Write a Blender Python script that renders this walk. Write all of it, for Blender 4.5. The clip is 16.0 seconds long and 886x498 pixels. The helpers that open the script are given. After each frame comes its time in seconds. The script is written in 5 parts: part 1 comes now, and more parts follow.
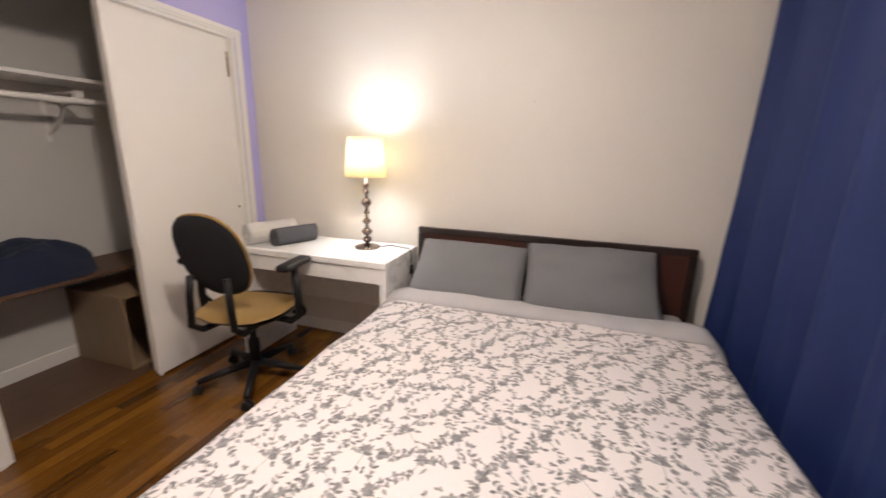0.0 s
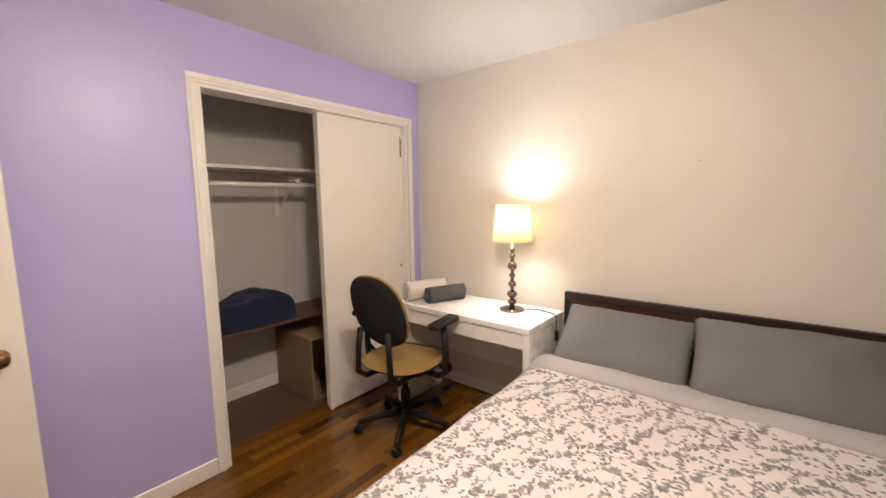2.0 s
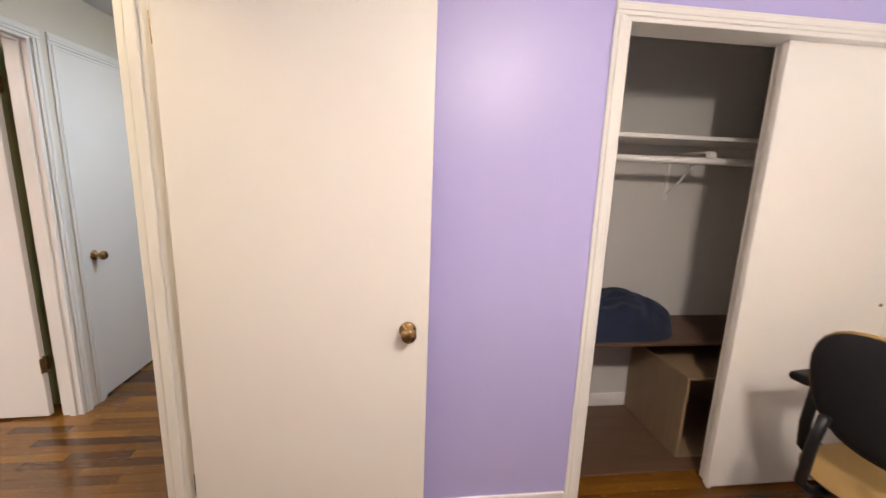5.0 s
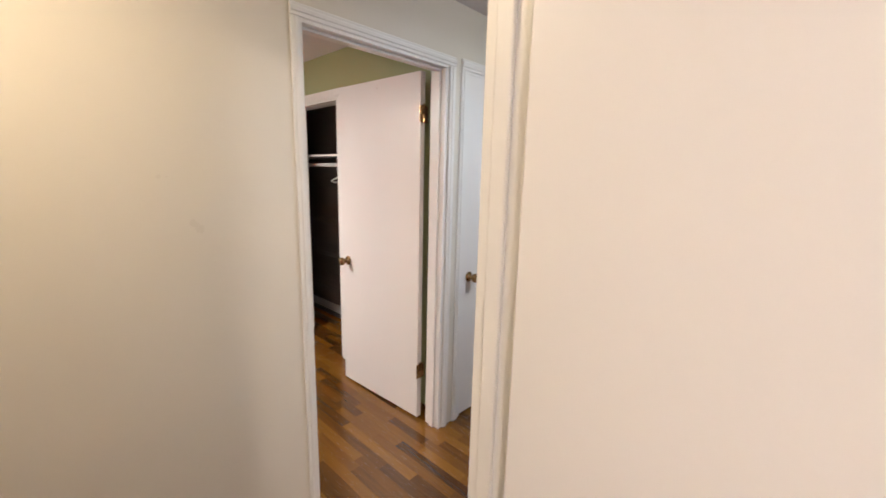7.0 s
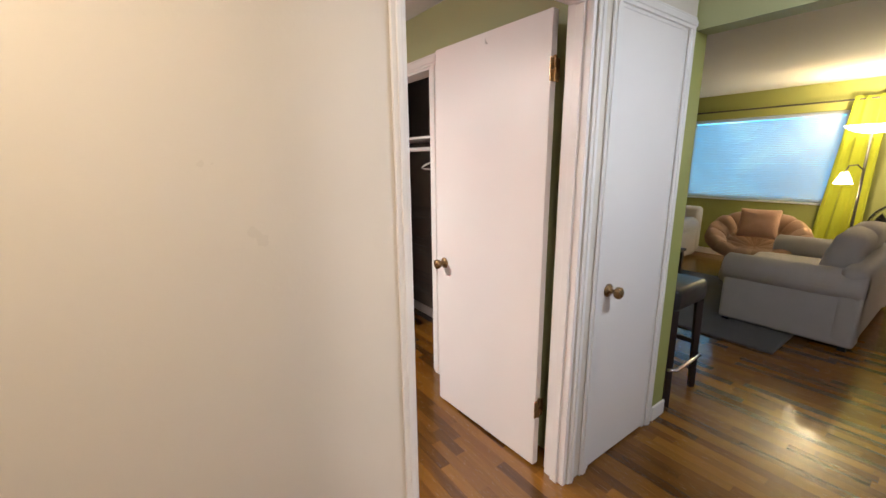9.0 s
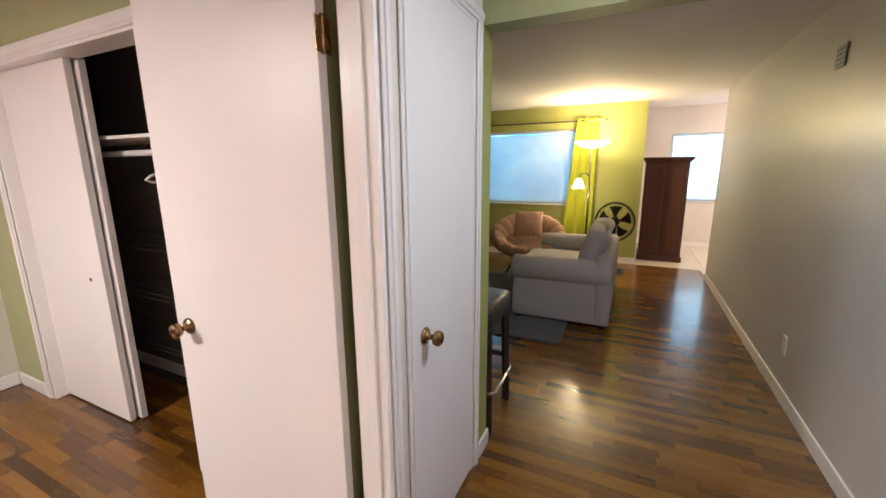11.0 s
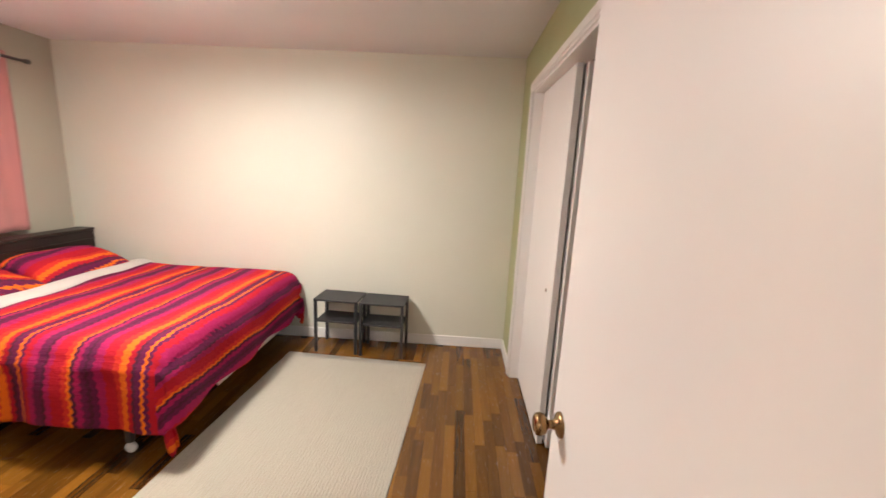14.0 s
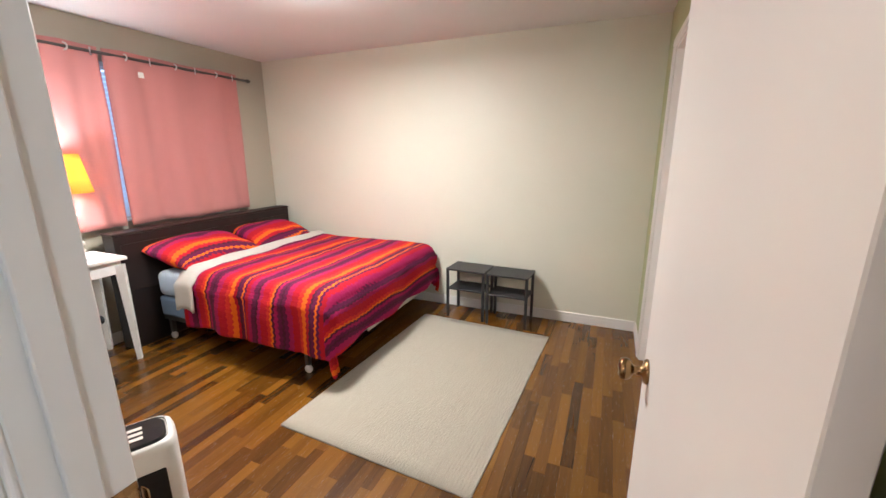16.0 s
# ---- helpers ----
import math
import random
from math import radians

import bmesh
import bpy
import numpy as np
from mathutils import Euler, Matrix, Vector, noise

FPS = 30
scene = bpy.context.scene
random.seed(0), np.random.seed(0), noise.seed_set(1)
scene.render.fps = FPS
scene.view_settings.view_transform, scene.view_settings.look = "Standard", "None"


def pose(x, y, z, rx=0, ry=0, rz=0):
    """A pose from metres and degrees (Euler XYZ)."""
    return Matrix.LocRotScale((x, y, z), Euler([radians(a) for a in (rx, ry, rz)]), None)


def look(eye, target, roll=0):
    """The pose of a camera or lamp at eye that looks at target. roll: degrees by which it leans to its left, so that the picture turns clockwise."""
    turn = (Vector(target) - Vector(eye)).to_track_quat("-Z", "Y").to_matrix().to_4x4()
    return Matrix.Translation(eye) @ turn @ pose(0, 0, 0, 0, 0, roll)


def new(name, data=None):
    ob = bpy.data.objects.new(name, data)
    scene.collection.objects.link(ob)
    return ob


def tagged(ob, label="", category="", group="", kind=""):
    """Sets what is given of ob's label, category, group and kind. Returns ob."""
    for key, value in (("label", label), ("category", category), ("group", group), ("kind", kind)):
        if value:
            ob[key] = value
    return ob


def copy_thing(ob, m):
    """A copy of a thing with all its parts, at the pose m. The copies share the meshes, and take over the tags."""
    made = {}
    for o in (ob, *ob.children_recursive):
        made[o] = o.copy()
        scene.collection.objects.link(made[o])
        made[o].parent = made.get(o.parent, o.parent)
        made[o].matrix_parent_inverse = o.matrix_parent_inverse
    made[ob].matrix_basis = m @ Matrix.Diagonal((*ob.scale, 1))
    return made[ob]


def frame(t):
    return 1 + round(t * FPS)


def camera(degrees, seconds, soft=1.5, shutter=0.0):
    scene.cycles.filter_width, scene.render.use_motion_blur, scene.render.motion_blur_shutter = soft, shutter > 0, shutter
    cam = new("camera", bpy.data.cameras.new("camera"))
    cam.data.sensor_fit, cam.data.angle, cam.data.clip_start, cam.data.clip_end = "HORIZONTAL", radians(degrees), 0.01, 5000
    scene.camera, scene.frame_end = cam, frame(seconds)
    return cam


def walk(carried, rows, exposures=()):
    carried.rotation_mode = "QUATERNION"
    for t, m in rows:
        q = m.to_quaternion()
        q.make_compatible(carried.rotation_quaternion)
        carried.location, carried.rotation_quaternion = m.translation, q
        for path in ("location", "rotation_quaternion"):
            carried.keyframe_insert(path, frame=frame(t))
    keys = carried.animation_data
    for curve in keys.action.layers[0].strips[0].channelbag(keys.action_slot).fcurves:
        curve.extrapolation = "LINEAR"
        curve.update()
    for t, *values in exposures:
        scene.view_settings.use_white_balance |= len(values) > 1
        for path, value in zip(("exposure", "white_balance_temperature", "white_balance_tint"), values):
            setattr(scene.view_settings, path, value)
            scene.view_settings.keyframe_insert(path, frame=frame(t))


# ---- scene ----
cam = camera(96.8, 16.0, shutter=0.2)
PATH = [
    (0, (0.678, 0.488, 1.342), (0.08, 2.333, 0.856), 1.3),
    (0.5, (0.891, 0.503, 1.38), (0.796, 2.449, 0.927), 0.3),
    (1, (0.886, 0.517, 1.377), (0.658, 2.465, 0.984), -0.4),
    (1.5, (0.764, 0.492, 1.411), (-0.073, 2.276, 1.068), -0.7),
    (2, (0.695, 0.454, 1.431), (-0.56, 1.993, 1.191), -0.8),
    (2.5, (0.68, 0.434, 1.465), (-0.807, 1.759, 1.276), -0.1),
    (3, (0.647, 0.373, 1.424), (-0.981, 1.498, 1.136), 0.7),
    (3.2, (0.632, 0.357, 1.405), (-1.013, 1.44, 1.054), 1.3),
    (5.3, (-0.189, 0.456, 1.459), (-2.156, 0.502, 1.098), 1.9),
    (5.5, (-0.276, 0.433, 1.461), (-2.242, 0.356, 1.106), 1.8),
    (6, (-0.497, 0.284, 1.497), (-2.424, -0.118, 1.143), 1.4),
    (6.5, (-0.657, 0.193, 1.501), (-2.44, -0.644, 1.156), 1.1),
    (7, (-0.795, 0.097, 1.494), (-2.231, -1.246, 1.125), 1.4),
    (7.5, (-0.859, 0.047, 1.48), (-1.989, -1.559, 1.102), 0.9),
    (8, (-0.887, -0.085, 1.471), (-1.944, -1.738, 1.086), 0.2),
    (8.5, (-0.929, -0.277, 1.483), (-2.042, -1.887, 1.073), -0.1),
    (9, (-1.005, -0.425, 1.47), (-2.145, -2.009, 1.033), -0.6),
    (9.5, (-1.137, -0.577, 1.464), (-2.4, -2.069, 1.041), -1.0),
    (10, (-1.276, -0.657, 1.471), (-2.908, -1.741, 1.071), -0.7),
    (10.2, (-1.316, -0.68, 1.475), (-3.084, -1.52, 1.066), -0.5),
    (12.3, (-1.703, -0.855, 1.446), (-3.433, -1.776, 1.066), 0.7),
    (12.5, (-1.757, -0.895, 1.434), (-3.406, -1.965, 1.067), 1.2),
    (13, (-1.894, -1.098, 1.462), (-3.15, -2.612, 1.104), 2.6),
    (13.5, (-1.935, -1.236, 1.48), (-2.600, -3.087, 1.116), 2.1),
    (14, (-2.010, -1.323, 1.494), (-1.942, -3.283, 1.102), 2.9),
    (14.5, (-2.044, -1.312, 1.503), (-1.536, -3.207, 1.115), 2.3),
    (15, (-2.064, -1.256, 1.476), (-1.306, -3.059, 1.06), 1.2),
    (15.5, (-2.156, -1.177, 1.438), (-1.338, -2.945, 0.985), 0.7),
    (16, (-2.161, -1.191, 1.431), (-1.408, -2.982, 0.955), -0.3),
]
EXPOSURES = [(0.0, 0.0, 6350, 10), (1.0, 0.0, 6350, 10), (2.0, 0.0, 7100, 11), (3.2, -0.02, 7200, 11), (5.3, 0.42, 6300, 10), (6.5, 0.34, 6250, 11),
             (8.0, 0.36, 6500, 13), (9.5, 0.46, 6200, 14), (12.5, 0.45, 6550, 19), (14.0, 0.37, 6600, 12), (16.0, 0.33, 6150, 9)]
walk(cam, [(t, look(eye, target, roll)) for t, eye, target, roll in PATH], exposures=EXPOSURES)

# ---- world, sun, lamps ----
world = bpy.data.worlds.new("sky")
scene.world = world
world.use_nodes = True
sky = world.node_tree.nodes.new("ShaderNodeTexSky")
sky.sky_type, sky.sun_disc, sky.sun_elevation, sky.sun_rotation = "NISHITA", False, radians(50), radians(200)
world.node_tree.nodes["Background"].inputs["Strength"].default_value = 0.1
world.node_tree.links.new(sky.outputs[0], world.node_tree.nodes["Background"].inputs["Color"])


def lamp(name, kind, energy, colour, m, **more):
    data = bpy.data.lights.new(name, kind)
    data.energy, data.color = energy, colour
    ob = new(name, data)
    ob.matrix_world = m
    if "size" in more:
        if kind == "AREA":
            data.shape, data.size, data.size_y = "RECTANGLE", more["size"], more.get("size_y", more["size"])
        else:
            data.shadow_soft_size = more["size"]
    if "angle" in more:
        data.angle = radians(more["angle"])
    if "spread" in more:
        data.spread = radians(more["spread"])
    return ob


lamp("sun", "SUN", 2.0, (1, 0.95, 0.88), look((0, 0, 20), (-6, -14, 0)), angle=0.5)
NEUTRAL, WHITE = (1.0, 0.86, 0.75), (0.96, 0.97, 1.0)
L_TABLE, L_ROOM_A, L_ROOM_B, L_TORCH, L_READ, L_HALL = 21.0, 63.0, 61.0, 36.0, 6.0, 7.0
SKY_LIVING, SKY_DINING, SKY_BED = 2.3, 4.8, 3.4

# ---- materials ----


class Mat:
    """A node material under construction."""

    def __init__(self, name, rough=0.6, metal=0.0, **inputs):
        self.mat = bpy.data.materials.new(name)
        self.mat.use_nodes = True
        self.nodes, self.links = self.mat.node_tree.nodes, self.mat.node_tree.links
        self.bsdf = self.nodes["Principled BSDF"]
        self.set(self.bsdf, "Roughness", rough)
        self.set(self.bsdf, "Metallic", metal)
        for key, value in inputs.items():
            self.set(self.bsdf, key.replace("_", " "), value)

    def set(self, node, key, value):
        if isinstance(value, bpy.types.NodeSocket):
            self.links.new(value, node.inputs[key])
        else:
            if isinstance(value, (tuple, list)) and len(value) == 3 and node.inputs[key].type == "RGBA":
                value = (*value, 1)
            node.inputs[key].default_value = value

    def node(self, kind, out=0, props=(), **inputs):
        n = self.nodes.new("ShaderNode" + kind)
        for k, v in props:
            setattr_plain(n, k, v)
        for key, value in inputs.items():
            key = int(key[1:]) if key[0] == "i" and key[1:].isdigit() else key.replace("_", " ")
            self.set(n, key, value)
        return n.outputs[out]

    def math(self, op, a, b=0.0, clamp=False):
        n = self.nodes.new("ShaderNodeMath")
        n.operation, n.use_clamp = op, clamp
        self.set(n, 0, a)
        self.set(n, 1, b)
        return n.outputs[0]

    def coords(self, kind="Object", scale=(1, 1, 1), rot=(0, 0, 0)):
        c = self.nodes.new("ShaderNodeTexCoord")
        m = self.nodes.new("ShaderNodeMapping")
        self.links.new(c.outputs[kind], m.inputs[0])
        m.inputs["Scale"].default_value = scale
        m.inputs["Rotation"].default_value = rot
        return m.outputs[0]

    def world_coords(self, scale=(1, 1, 1)):
        g = self.nodes.new("ShaderNodeNewGeometry")
        m = self.nodes.new("ShaderNodeMapping")
        self.links.new(g.outputs["Position"], m.inputs[0])
        m.inputs["Scale"].default_value = scale
        return m.outputs[0]

    def noise(self, vector, scale, detail=4.0, rough=0.55, distort=0.0):
        return self.node("TexNoise", Vector=vector, Scale=scale, Detail=detail, Roughness=rough, Distortion=distort)

    def ramp(self, fac, stops, step=False):
        n = self.nodes.new("ShaderNodeValToRGB")
        n.color_ramp.interpolation = "CONSTANT" if step else "LINEAR"
        els = n.color_ramp.elements
        for k, (p, c) in enumerate(stops):
            e = els[k] if k < 2 else els.new(p)
            e.position = p
            e.color = (*c, 1) if isinstance(c, tuple) else (c, c, c, 1)
        self.set(n, 0, fac)
        return n.outputs[0]

    def mix(self, fac, a, b, blend="MIX"):
        n = self.nodes.new("ShaderNodeMix")
        n.data_type, n.blend_type = "RGBA", blend
        self.set(n, 0, fac)
        self.set(n, 6, a)
        self.set(n, 7, b)
        return n.outputs[2]

    def bump(self, height, strength=0.2, distance=0.01):
        n = self.nodes.new("ShaderNodeBump")
        n.inputs["Strength"].default_value, n.inputs["Distance"].default_value = strength, distance
        self.set(n, "Height", height)
        self.links.new(n.outputs[0], self.bsdf.inputs["Normal"])
        return self

    def colour(self, value):
        self.set(self.bsdf, "Base Color", value)
        return self


def paint(name, c, rough=0.5, relief=0.08, scuff=0.04, scale=90.0):
    """Rolled wall paint: a fine orange-peel relief and faint uneven patches."""
    m = Mat(name, rough)
    p = m.world_coords()
    big = m.noise(p, 1.3, 3.0)
    fine = m.noise(p, scale, 2.0)
    dark = tuple(v * (1 - 2 * scuff) for v in c)
    m.colour(m.mix(m.math("MULTIPLY", big, 1.0), dark, tuple(min(1, v * (1 + scuff)) for v in c)))
    m.set(m.bsdf, "Roughness", m.math("ADD", m.math("MULTIPLY", m.noise(p, 5.0), 0.12), rough - 0.06))
    m.bump(fine, relief, 0.004)
    return m.mat


def plain(name, c, rough=0.5, metal=0.0, relief=0.0, vary=0.06, scale=30.0, **more):
    m = Mat(name, rough, metal, **more)
    p = m.coords()
    n = m.noise(p, scale, 4.0)
    m.colour(m.mix(n, tuple(v * (1 - vary) for v in c), tuple(min(1, v * (1 + vary)) for v in c)))
    m.set(m.bsdf, "Roughness", m.math("ADD", m.math("MULTIPLY", m.noise(p, scale * 0.4), 0.14), max(0.02, rough - 0.07)))
    if relief:
        m.bump(m.noise(p, scale * 6, 2.0), relief, 0.003)
    return m.mat


def cloth(name, c, weave=420.0, relief=0.3, vary=0.08, rough=0.95, sheen=0.02):
    m = Mat(name, rough, Sheen_Weight=sheen)
    p = m.coords()
    w1 = m.node("TexWave", Vector=p, Scale=weave * 0.3, Distortion=1.0, Detail=1.0)
    p2 = m.coords(rot=(0, 0, radians(90)))
    w2 = m.node("TexWave", Vector=p2, Scale=weave * 0.3, Distortion=1.0, Detail=1.0)
    n = m.noise(p, 9.0, 5.0)
    fine = m.noise(p, weave, 2.0)
    col = m.mix(n, tuple(v * (1 - vary) for v in c), tuple(min(1, v * (1 + vary)) for v in c))
    m.colour(m.mix(m.math("MULTIPLY", fine, 0.25), col, tuple(v * 0.7 for v in c)))
    m.bump(m.math("ADD", m.math("ADD", w1, w2), fine), relief, 0.0015)
    return m.mat


def wood(name, dark, light, rough=0.4, along=(1.0, 14.0, 14.0), scale=3.0, island=True, coat=0.0, spread=0.5):
    """Grain stretched along one axis, with each piece its own tone."""
    m = Mat(name, rough, Coat_Weight=coat, Coat_Roughness=0.10)
    info = m.nodes.new("ShaderNodeObjectInfo")
    geo = m.nodes.new("ShaderNodeNewGeometry")
    rnd = m.math("FRACT", m.math("ADD", info.outputs["Random"], geo.outputs["Random Per Island"] if island else 0.0))
    p = m.world_coords(along)
    off = m.nodes.new("ShaderNodeVectorMath")
    off.operation = "ADD"
    m.links.new(p, off.inputs[0])
    comb = m.node("CombineXYZ", X=m.math("MULTIPLY", rnd, 37.0), Y=m.math("MULTIPLY", rnd, 91.0))
    m.links.new(comb, off.inputs[1])
    g = m.noise(off.outputs[0], scale, 6.0, 0.6, 1.2)
    f = m.noise(off.outputs[0], scale * 7, 3.0, 0.6, 0.3)
    tone = m.math("ADD", m.math("MULTIPLY", rnd, spread), m.math("MULTIPLY", g, 1 - spread * 0.6))
    tone = m.math("SUBTRACT", tone, 0.12, True)
    col = m.mix(tone, dark, light)
    m.colour(m.mix(m.math("MULTIPLY", f, 0.16), col, tuple(v * 0.6 for v in dark)))
    m.set(m.bsdf, "Roughness", m.math("ADD", m.math("MULTIPLY", f, 0.16), rough - 0.08))
    m.bump(m.math("ADD", f, g), 0.05, 0.002)
    return m.mat


def glow(name, c, strength):
    m = Mat(name)
    m.set(m.bsdf, "Base Color", (*c, 1))
    m.set(m.bsdf, "Emission Color", (*c, 1))
    m.set(m.bsdf, "Emission Strength", strength)
    return m.mat


def setattr_plain(n, k, v):
    if k == "feature":
        n.feature = v
    elif k == "voronoi_dimensions":
        n.voronoi_dimensions = v


def cotton_print():
    """Off-white cotton, faintly uneven, under the printed sprigs."""
    m = Mat("printed_cotton", 0.9, Sheen_Weight=0.1)
    p = m.coords("Object")
    m.colour(m.mix(m.noise(p, 3.0), (0.70, 0.645, 0.64), (0.77, 0.72, 0.71)))
    m.bump(m.math("ADD", m.noise(p, 500.0, 2.0), m.math("MULTIPLY", m.noise(p, 14.0, 3.0), 3.0)), 0.25, 0.004)
    return m.mat


def ink():
    """Grey textile ink, each leaf its own depth."""
    m = Mat("grey_print", 0.92)
    geo = m.nodes.new("ShaderNodeNewGeometry")
    p = m.coords("Object")
    n = m.noise(p, 260.0, 3.0)
    tone = m.math("ADD", m.math("MULTIPLY", geo.outputs["Random Per Island"], 0.75), m.math("MULTIPLY", n, 0.4))
    m.colour(m.mix(tone, (0.10, 0.10, 0.108), (0.37, 0.355, 0.355)))
    return m.mat


def stripes():
    """Woven stripes across the bed in crimson, orange, plum and magenta with scalloped edges."""
    m = Mat("striped_cotton", 0.95, Specular_IOR_Level=0.2)
    p = m.world_coords()
    s = m.nodes.new("ShaderNodeSeparateXYZ")
    m.links.new(p, s.inputs[0])
    run = m.math("SUBTRACT", s.outputs[1], s.outputs[2])
    scal = m.math("MULTIPLY", m.math("ABSOLUTE", m.math("SINE", m.math("MULTIPLY", run, 75.0))), 0.010)
    wob = m.math("MULTIPLY", m.math("SUBTRACT", m.noise(p, 4.0, 2.0), 0.5), 0.05)
    over = m.math("MULTIPLY", m.math("LESS_THAN", s.outputs[0], -0.655), m.math("MINIMUM", m.math("SUBTRACT", s.outputs[2], 0.54), 0.0))
    x = m.math("ADD", m.math("ADD", m.math("ADD", s.outputs[0], over), scal), wob)
    t = m.math("FRACT", m.math("DIVIDE", m.math("ADD", x, 3.0), 0.62))
    O, R, P, M, D, K = (0.80, 0.15, 0.007), (0.42, 0.009, 0.018), (0.085, 0.011, 0.05), (0.32, 0.011, 0.08), (0.042, 0.012, 0.03), (0.60, 0.032, 0.016)
    cols = [(0.0, O), (0.055, K), (0.11, R), (0.20, M), (0.27, P), (0.31, D), (0.335, P), (0.37, M), (0.41, D), (0.435, O), (0.46, K), (0.50, R),
            (0.585, M), (0.63, D), (0.66, P), (0.72, M), (0.78, R), (0.83, P), (0.86, O), (0.885, P), (0.93, D), (0.955, R)]
    col = m.ramp(t, cols, True)
    fleck = m.noise(m.world_coords((1, 40, 40)), 22.0, 2.0)
    m.colour(m.mix(m.math("MULTIPLY", fleck, 0.18), col, (0.42, 0.02, 0.06)))
    m.bump(m.math("ADD", m.noise(p, 60.0, 3.0), m.math("MULTIPLY", m.noise(m.world_coords((1, 6, 6)), 9.0), 2.0)), 0.5, 0.006)
    return m.mat


def rug_cloth(name, a, b, along=(6, 120, 1)):
    m = Mat(name, 0.98, Sheen_Weight=0.2)
    p = m.coords(scale=along)
    n = m.noise(p, 4.0, 4.0)
    fine = m.noise(m.coords(), 160.0, 3.0)
    m.colour(m.mix(m.math("ADD", m.math("MULTIPLY", n, 0.6), m.math("MULTIPLY", fine, 0.4)), a, b))
    m.bump(m.math("ADD", n, fine), 0.9, 0.006)
    return m.mat


PURPLE = paint("lavender_wall_paint", (0.47, 0.43, 0.75), 0.42)
CREAM = paint("warm_white_wall_paint", (0.70, 0.655, 0.60), 0.5)
HALLW = paint("hall_cream_paint", (0.73, 0.675, 0.585), 0.3)
GREEN = paint("olive_green_wall_paint", (0.34, 0.36, 0.11), 0.5)
SAGE = paint("sage_wall_paint", (0.38, 0.40, 0.20), 0.5)
GREY = paint("greige_wall_paint", (0.53, 0.52, 0.515), 0.36)
# Both bedroom window walls: a taupe darker than the warm white walls.
TAUPE = paint("window_wall_taupe", (0.42, 0.39, 0.31), 0.5)
CREAM2 = paint("ivory_wall_paint", (0.68, 0.665, 0.56), 0.5)
CEIL = paint("ceiling_paint", (0.72, 0.70, 0.69), 0.8, 0.15)
# The unlit closet's shade is put into this dark wall colour.
SHADECL = paint("closet_shade_in_paint", (0.17, 0.145, 0.125), 0.7)
CLOSET = paint("closet_wall_paint", (0.62, 0.60, 0.57), 0.55)
TRIM = paint("white_gloss_trim", (0.80, 0.775, 0.74), 0.36, 0.012, 0.03, 30.0)
DOORW = paint("white_door_paint", (0.80, 0.765, 0.73), 0.42, 0.03, 0.03, 20.0)
OAK = wood("oak_strip_floor", (0.030, 0.0085, 0.0016), (0.27, 0.112, 0.0145), 0.25, (14.0, 1.0, 1.0), 2.2, True, 0.24, 0.72)
SUBFLOOR = plain("dark_floor_joint", (0.05, 0.02, 0.008), 0.8)
TILE = plain("cream_floor_tile", (0.62, 0.56, 0.44), 0.25, scale=6.0)
BRASS = plain("antique_brass", (0.30, 0.185, 0.085), 0.27, 1.0, vary=0.15)
STEEL = plain("brushed_steel", (0.6, 0.6, 0.6), 0.3, 1.0)
CHROME = plain("chrome", (0.8, 0.8, 0.8), 0.08, 1.0)
DARKSTEEL = plain("dark_metal", (0.10, 0.095, 0.09), 0.35, 0.8)
BLACKPL = plain("black_plastic", (0.009, 0.009, 0.010), 0.45, relief=0.1, Specular_IOR_Level=0.3)
BLACKM = plain("black_painted_metal", (0.018, 0.018, 0.02), 0.45)
WHITELAM = plain("white_laminate", (0.80, 0.785, 0.75), 0.28, vary=0.02)
ESPRESSO = wood("espresso_wood", (0.006, 0.0035, 0.003), (0.022, 0.009, 0.006), 0.46, (1, 14, 14), 3.0)
MAHOG = wood("mahogany_panel", (0.03, 0.009, 0.006), (0.10, 0.028, 0.017), 0.4, (1, 14, 14), 3.0)
WALNUT = wood("walnut_board", (0.07, 0.036, 0.022), (0.20, 0.115, 0.07), 0.5, (14, 1, 14), 2.0)
ARMW = wood("armoire_wood", (0.035, 0.011, 0.005), (0.13, 0.042, 0.018), 0.42, (14, 14, 1), 3.0)
FLORAL = cotton_print()
INK = ink()
STRIPE = stripes()
GREYCOT = cloth("grey_cotton", (0.17, 0.17, 0.175))
SHEET = cloth("pale_grey_sheet", (0.46, 0.445, 0.45))
BEIGESHEET = cloth("beige_sheet", (0.55, 0.52, 0.46))
BLUEMAT = cloth("pale_blue_mattress", (0.42, 0.49, 0.56))
BLUEBOX = cloth("blue_box_spring", (0.12, 0.17, 0.24))
NAVY = cloth("navy_plush", (0.011, 0.018, 0.045), 120.0, 1.0, 0.3, 1.0, 0.05)
CURTB = cloth("royal_blue_curtain", (0.004, 0.016, 0.096), 300.0, 0.2, 0.06, 0.7, 0.0)
PINK = cloth("pink_curtain", (0.52, 0.215, 0.205), 300.0, 0.2, 0.05, 0.85, 0.1)
LIME = cloth("lime_curtain", (0.38, 0.42, 0.02), 300.0, 0.2, 0.05, 0.85, 0.1)
TOWELW = cloth("white_towel", (0.72, 0.69, 0.66), 160.0, 1.0, 0.08)
TOWELG = cloth("grey_towel", (0.09, 0.09, 0.10), 160.0, 1.0, 0.15)
MUSTARD = cloth("mustard_upholstery", (0.30, 0.185, 0.06), 260.0, 0.4, 0.12)
BLACKCL = cloth("black_upholstery", (0.007, 0.007, 0.008), 260.0, 0.3, 0.1, 0.97, 0.0)
SOFA = cloth("light_grey_upholstery", (0.45, 0.42, 0.405), 220.0, 0.5)
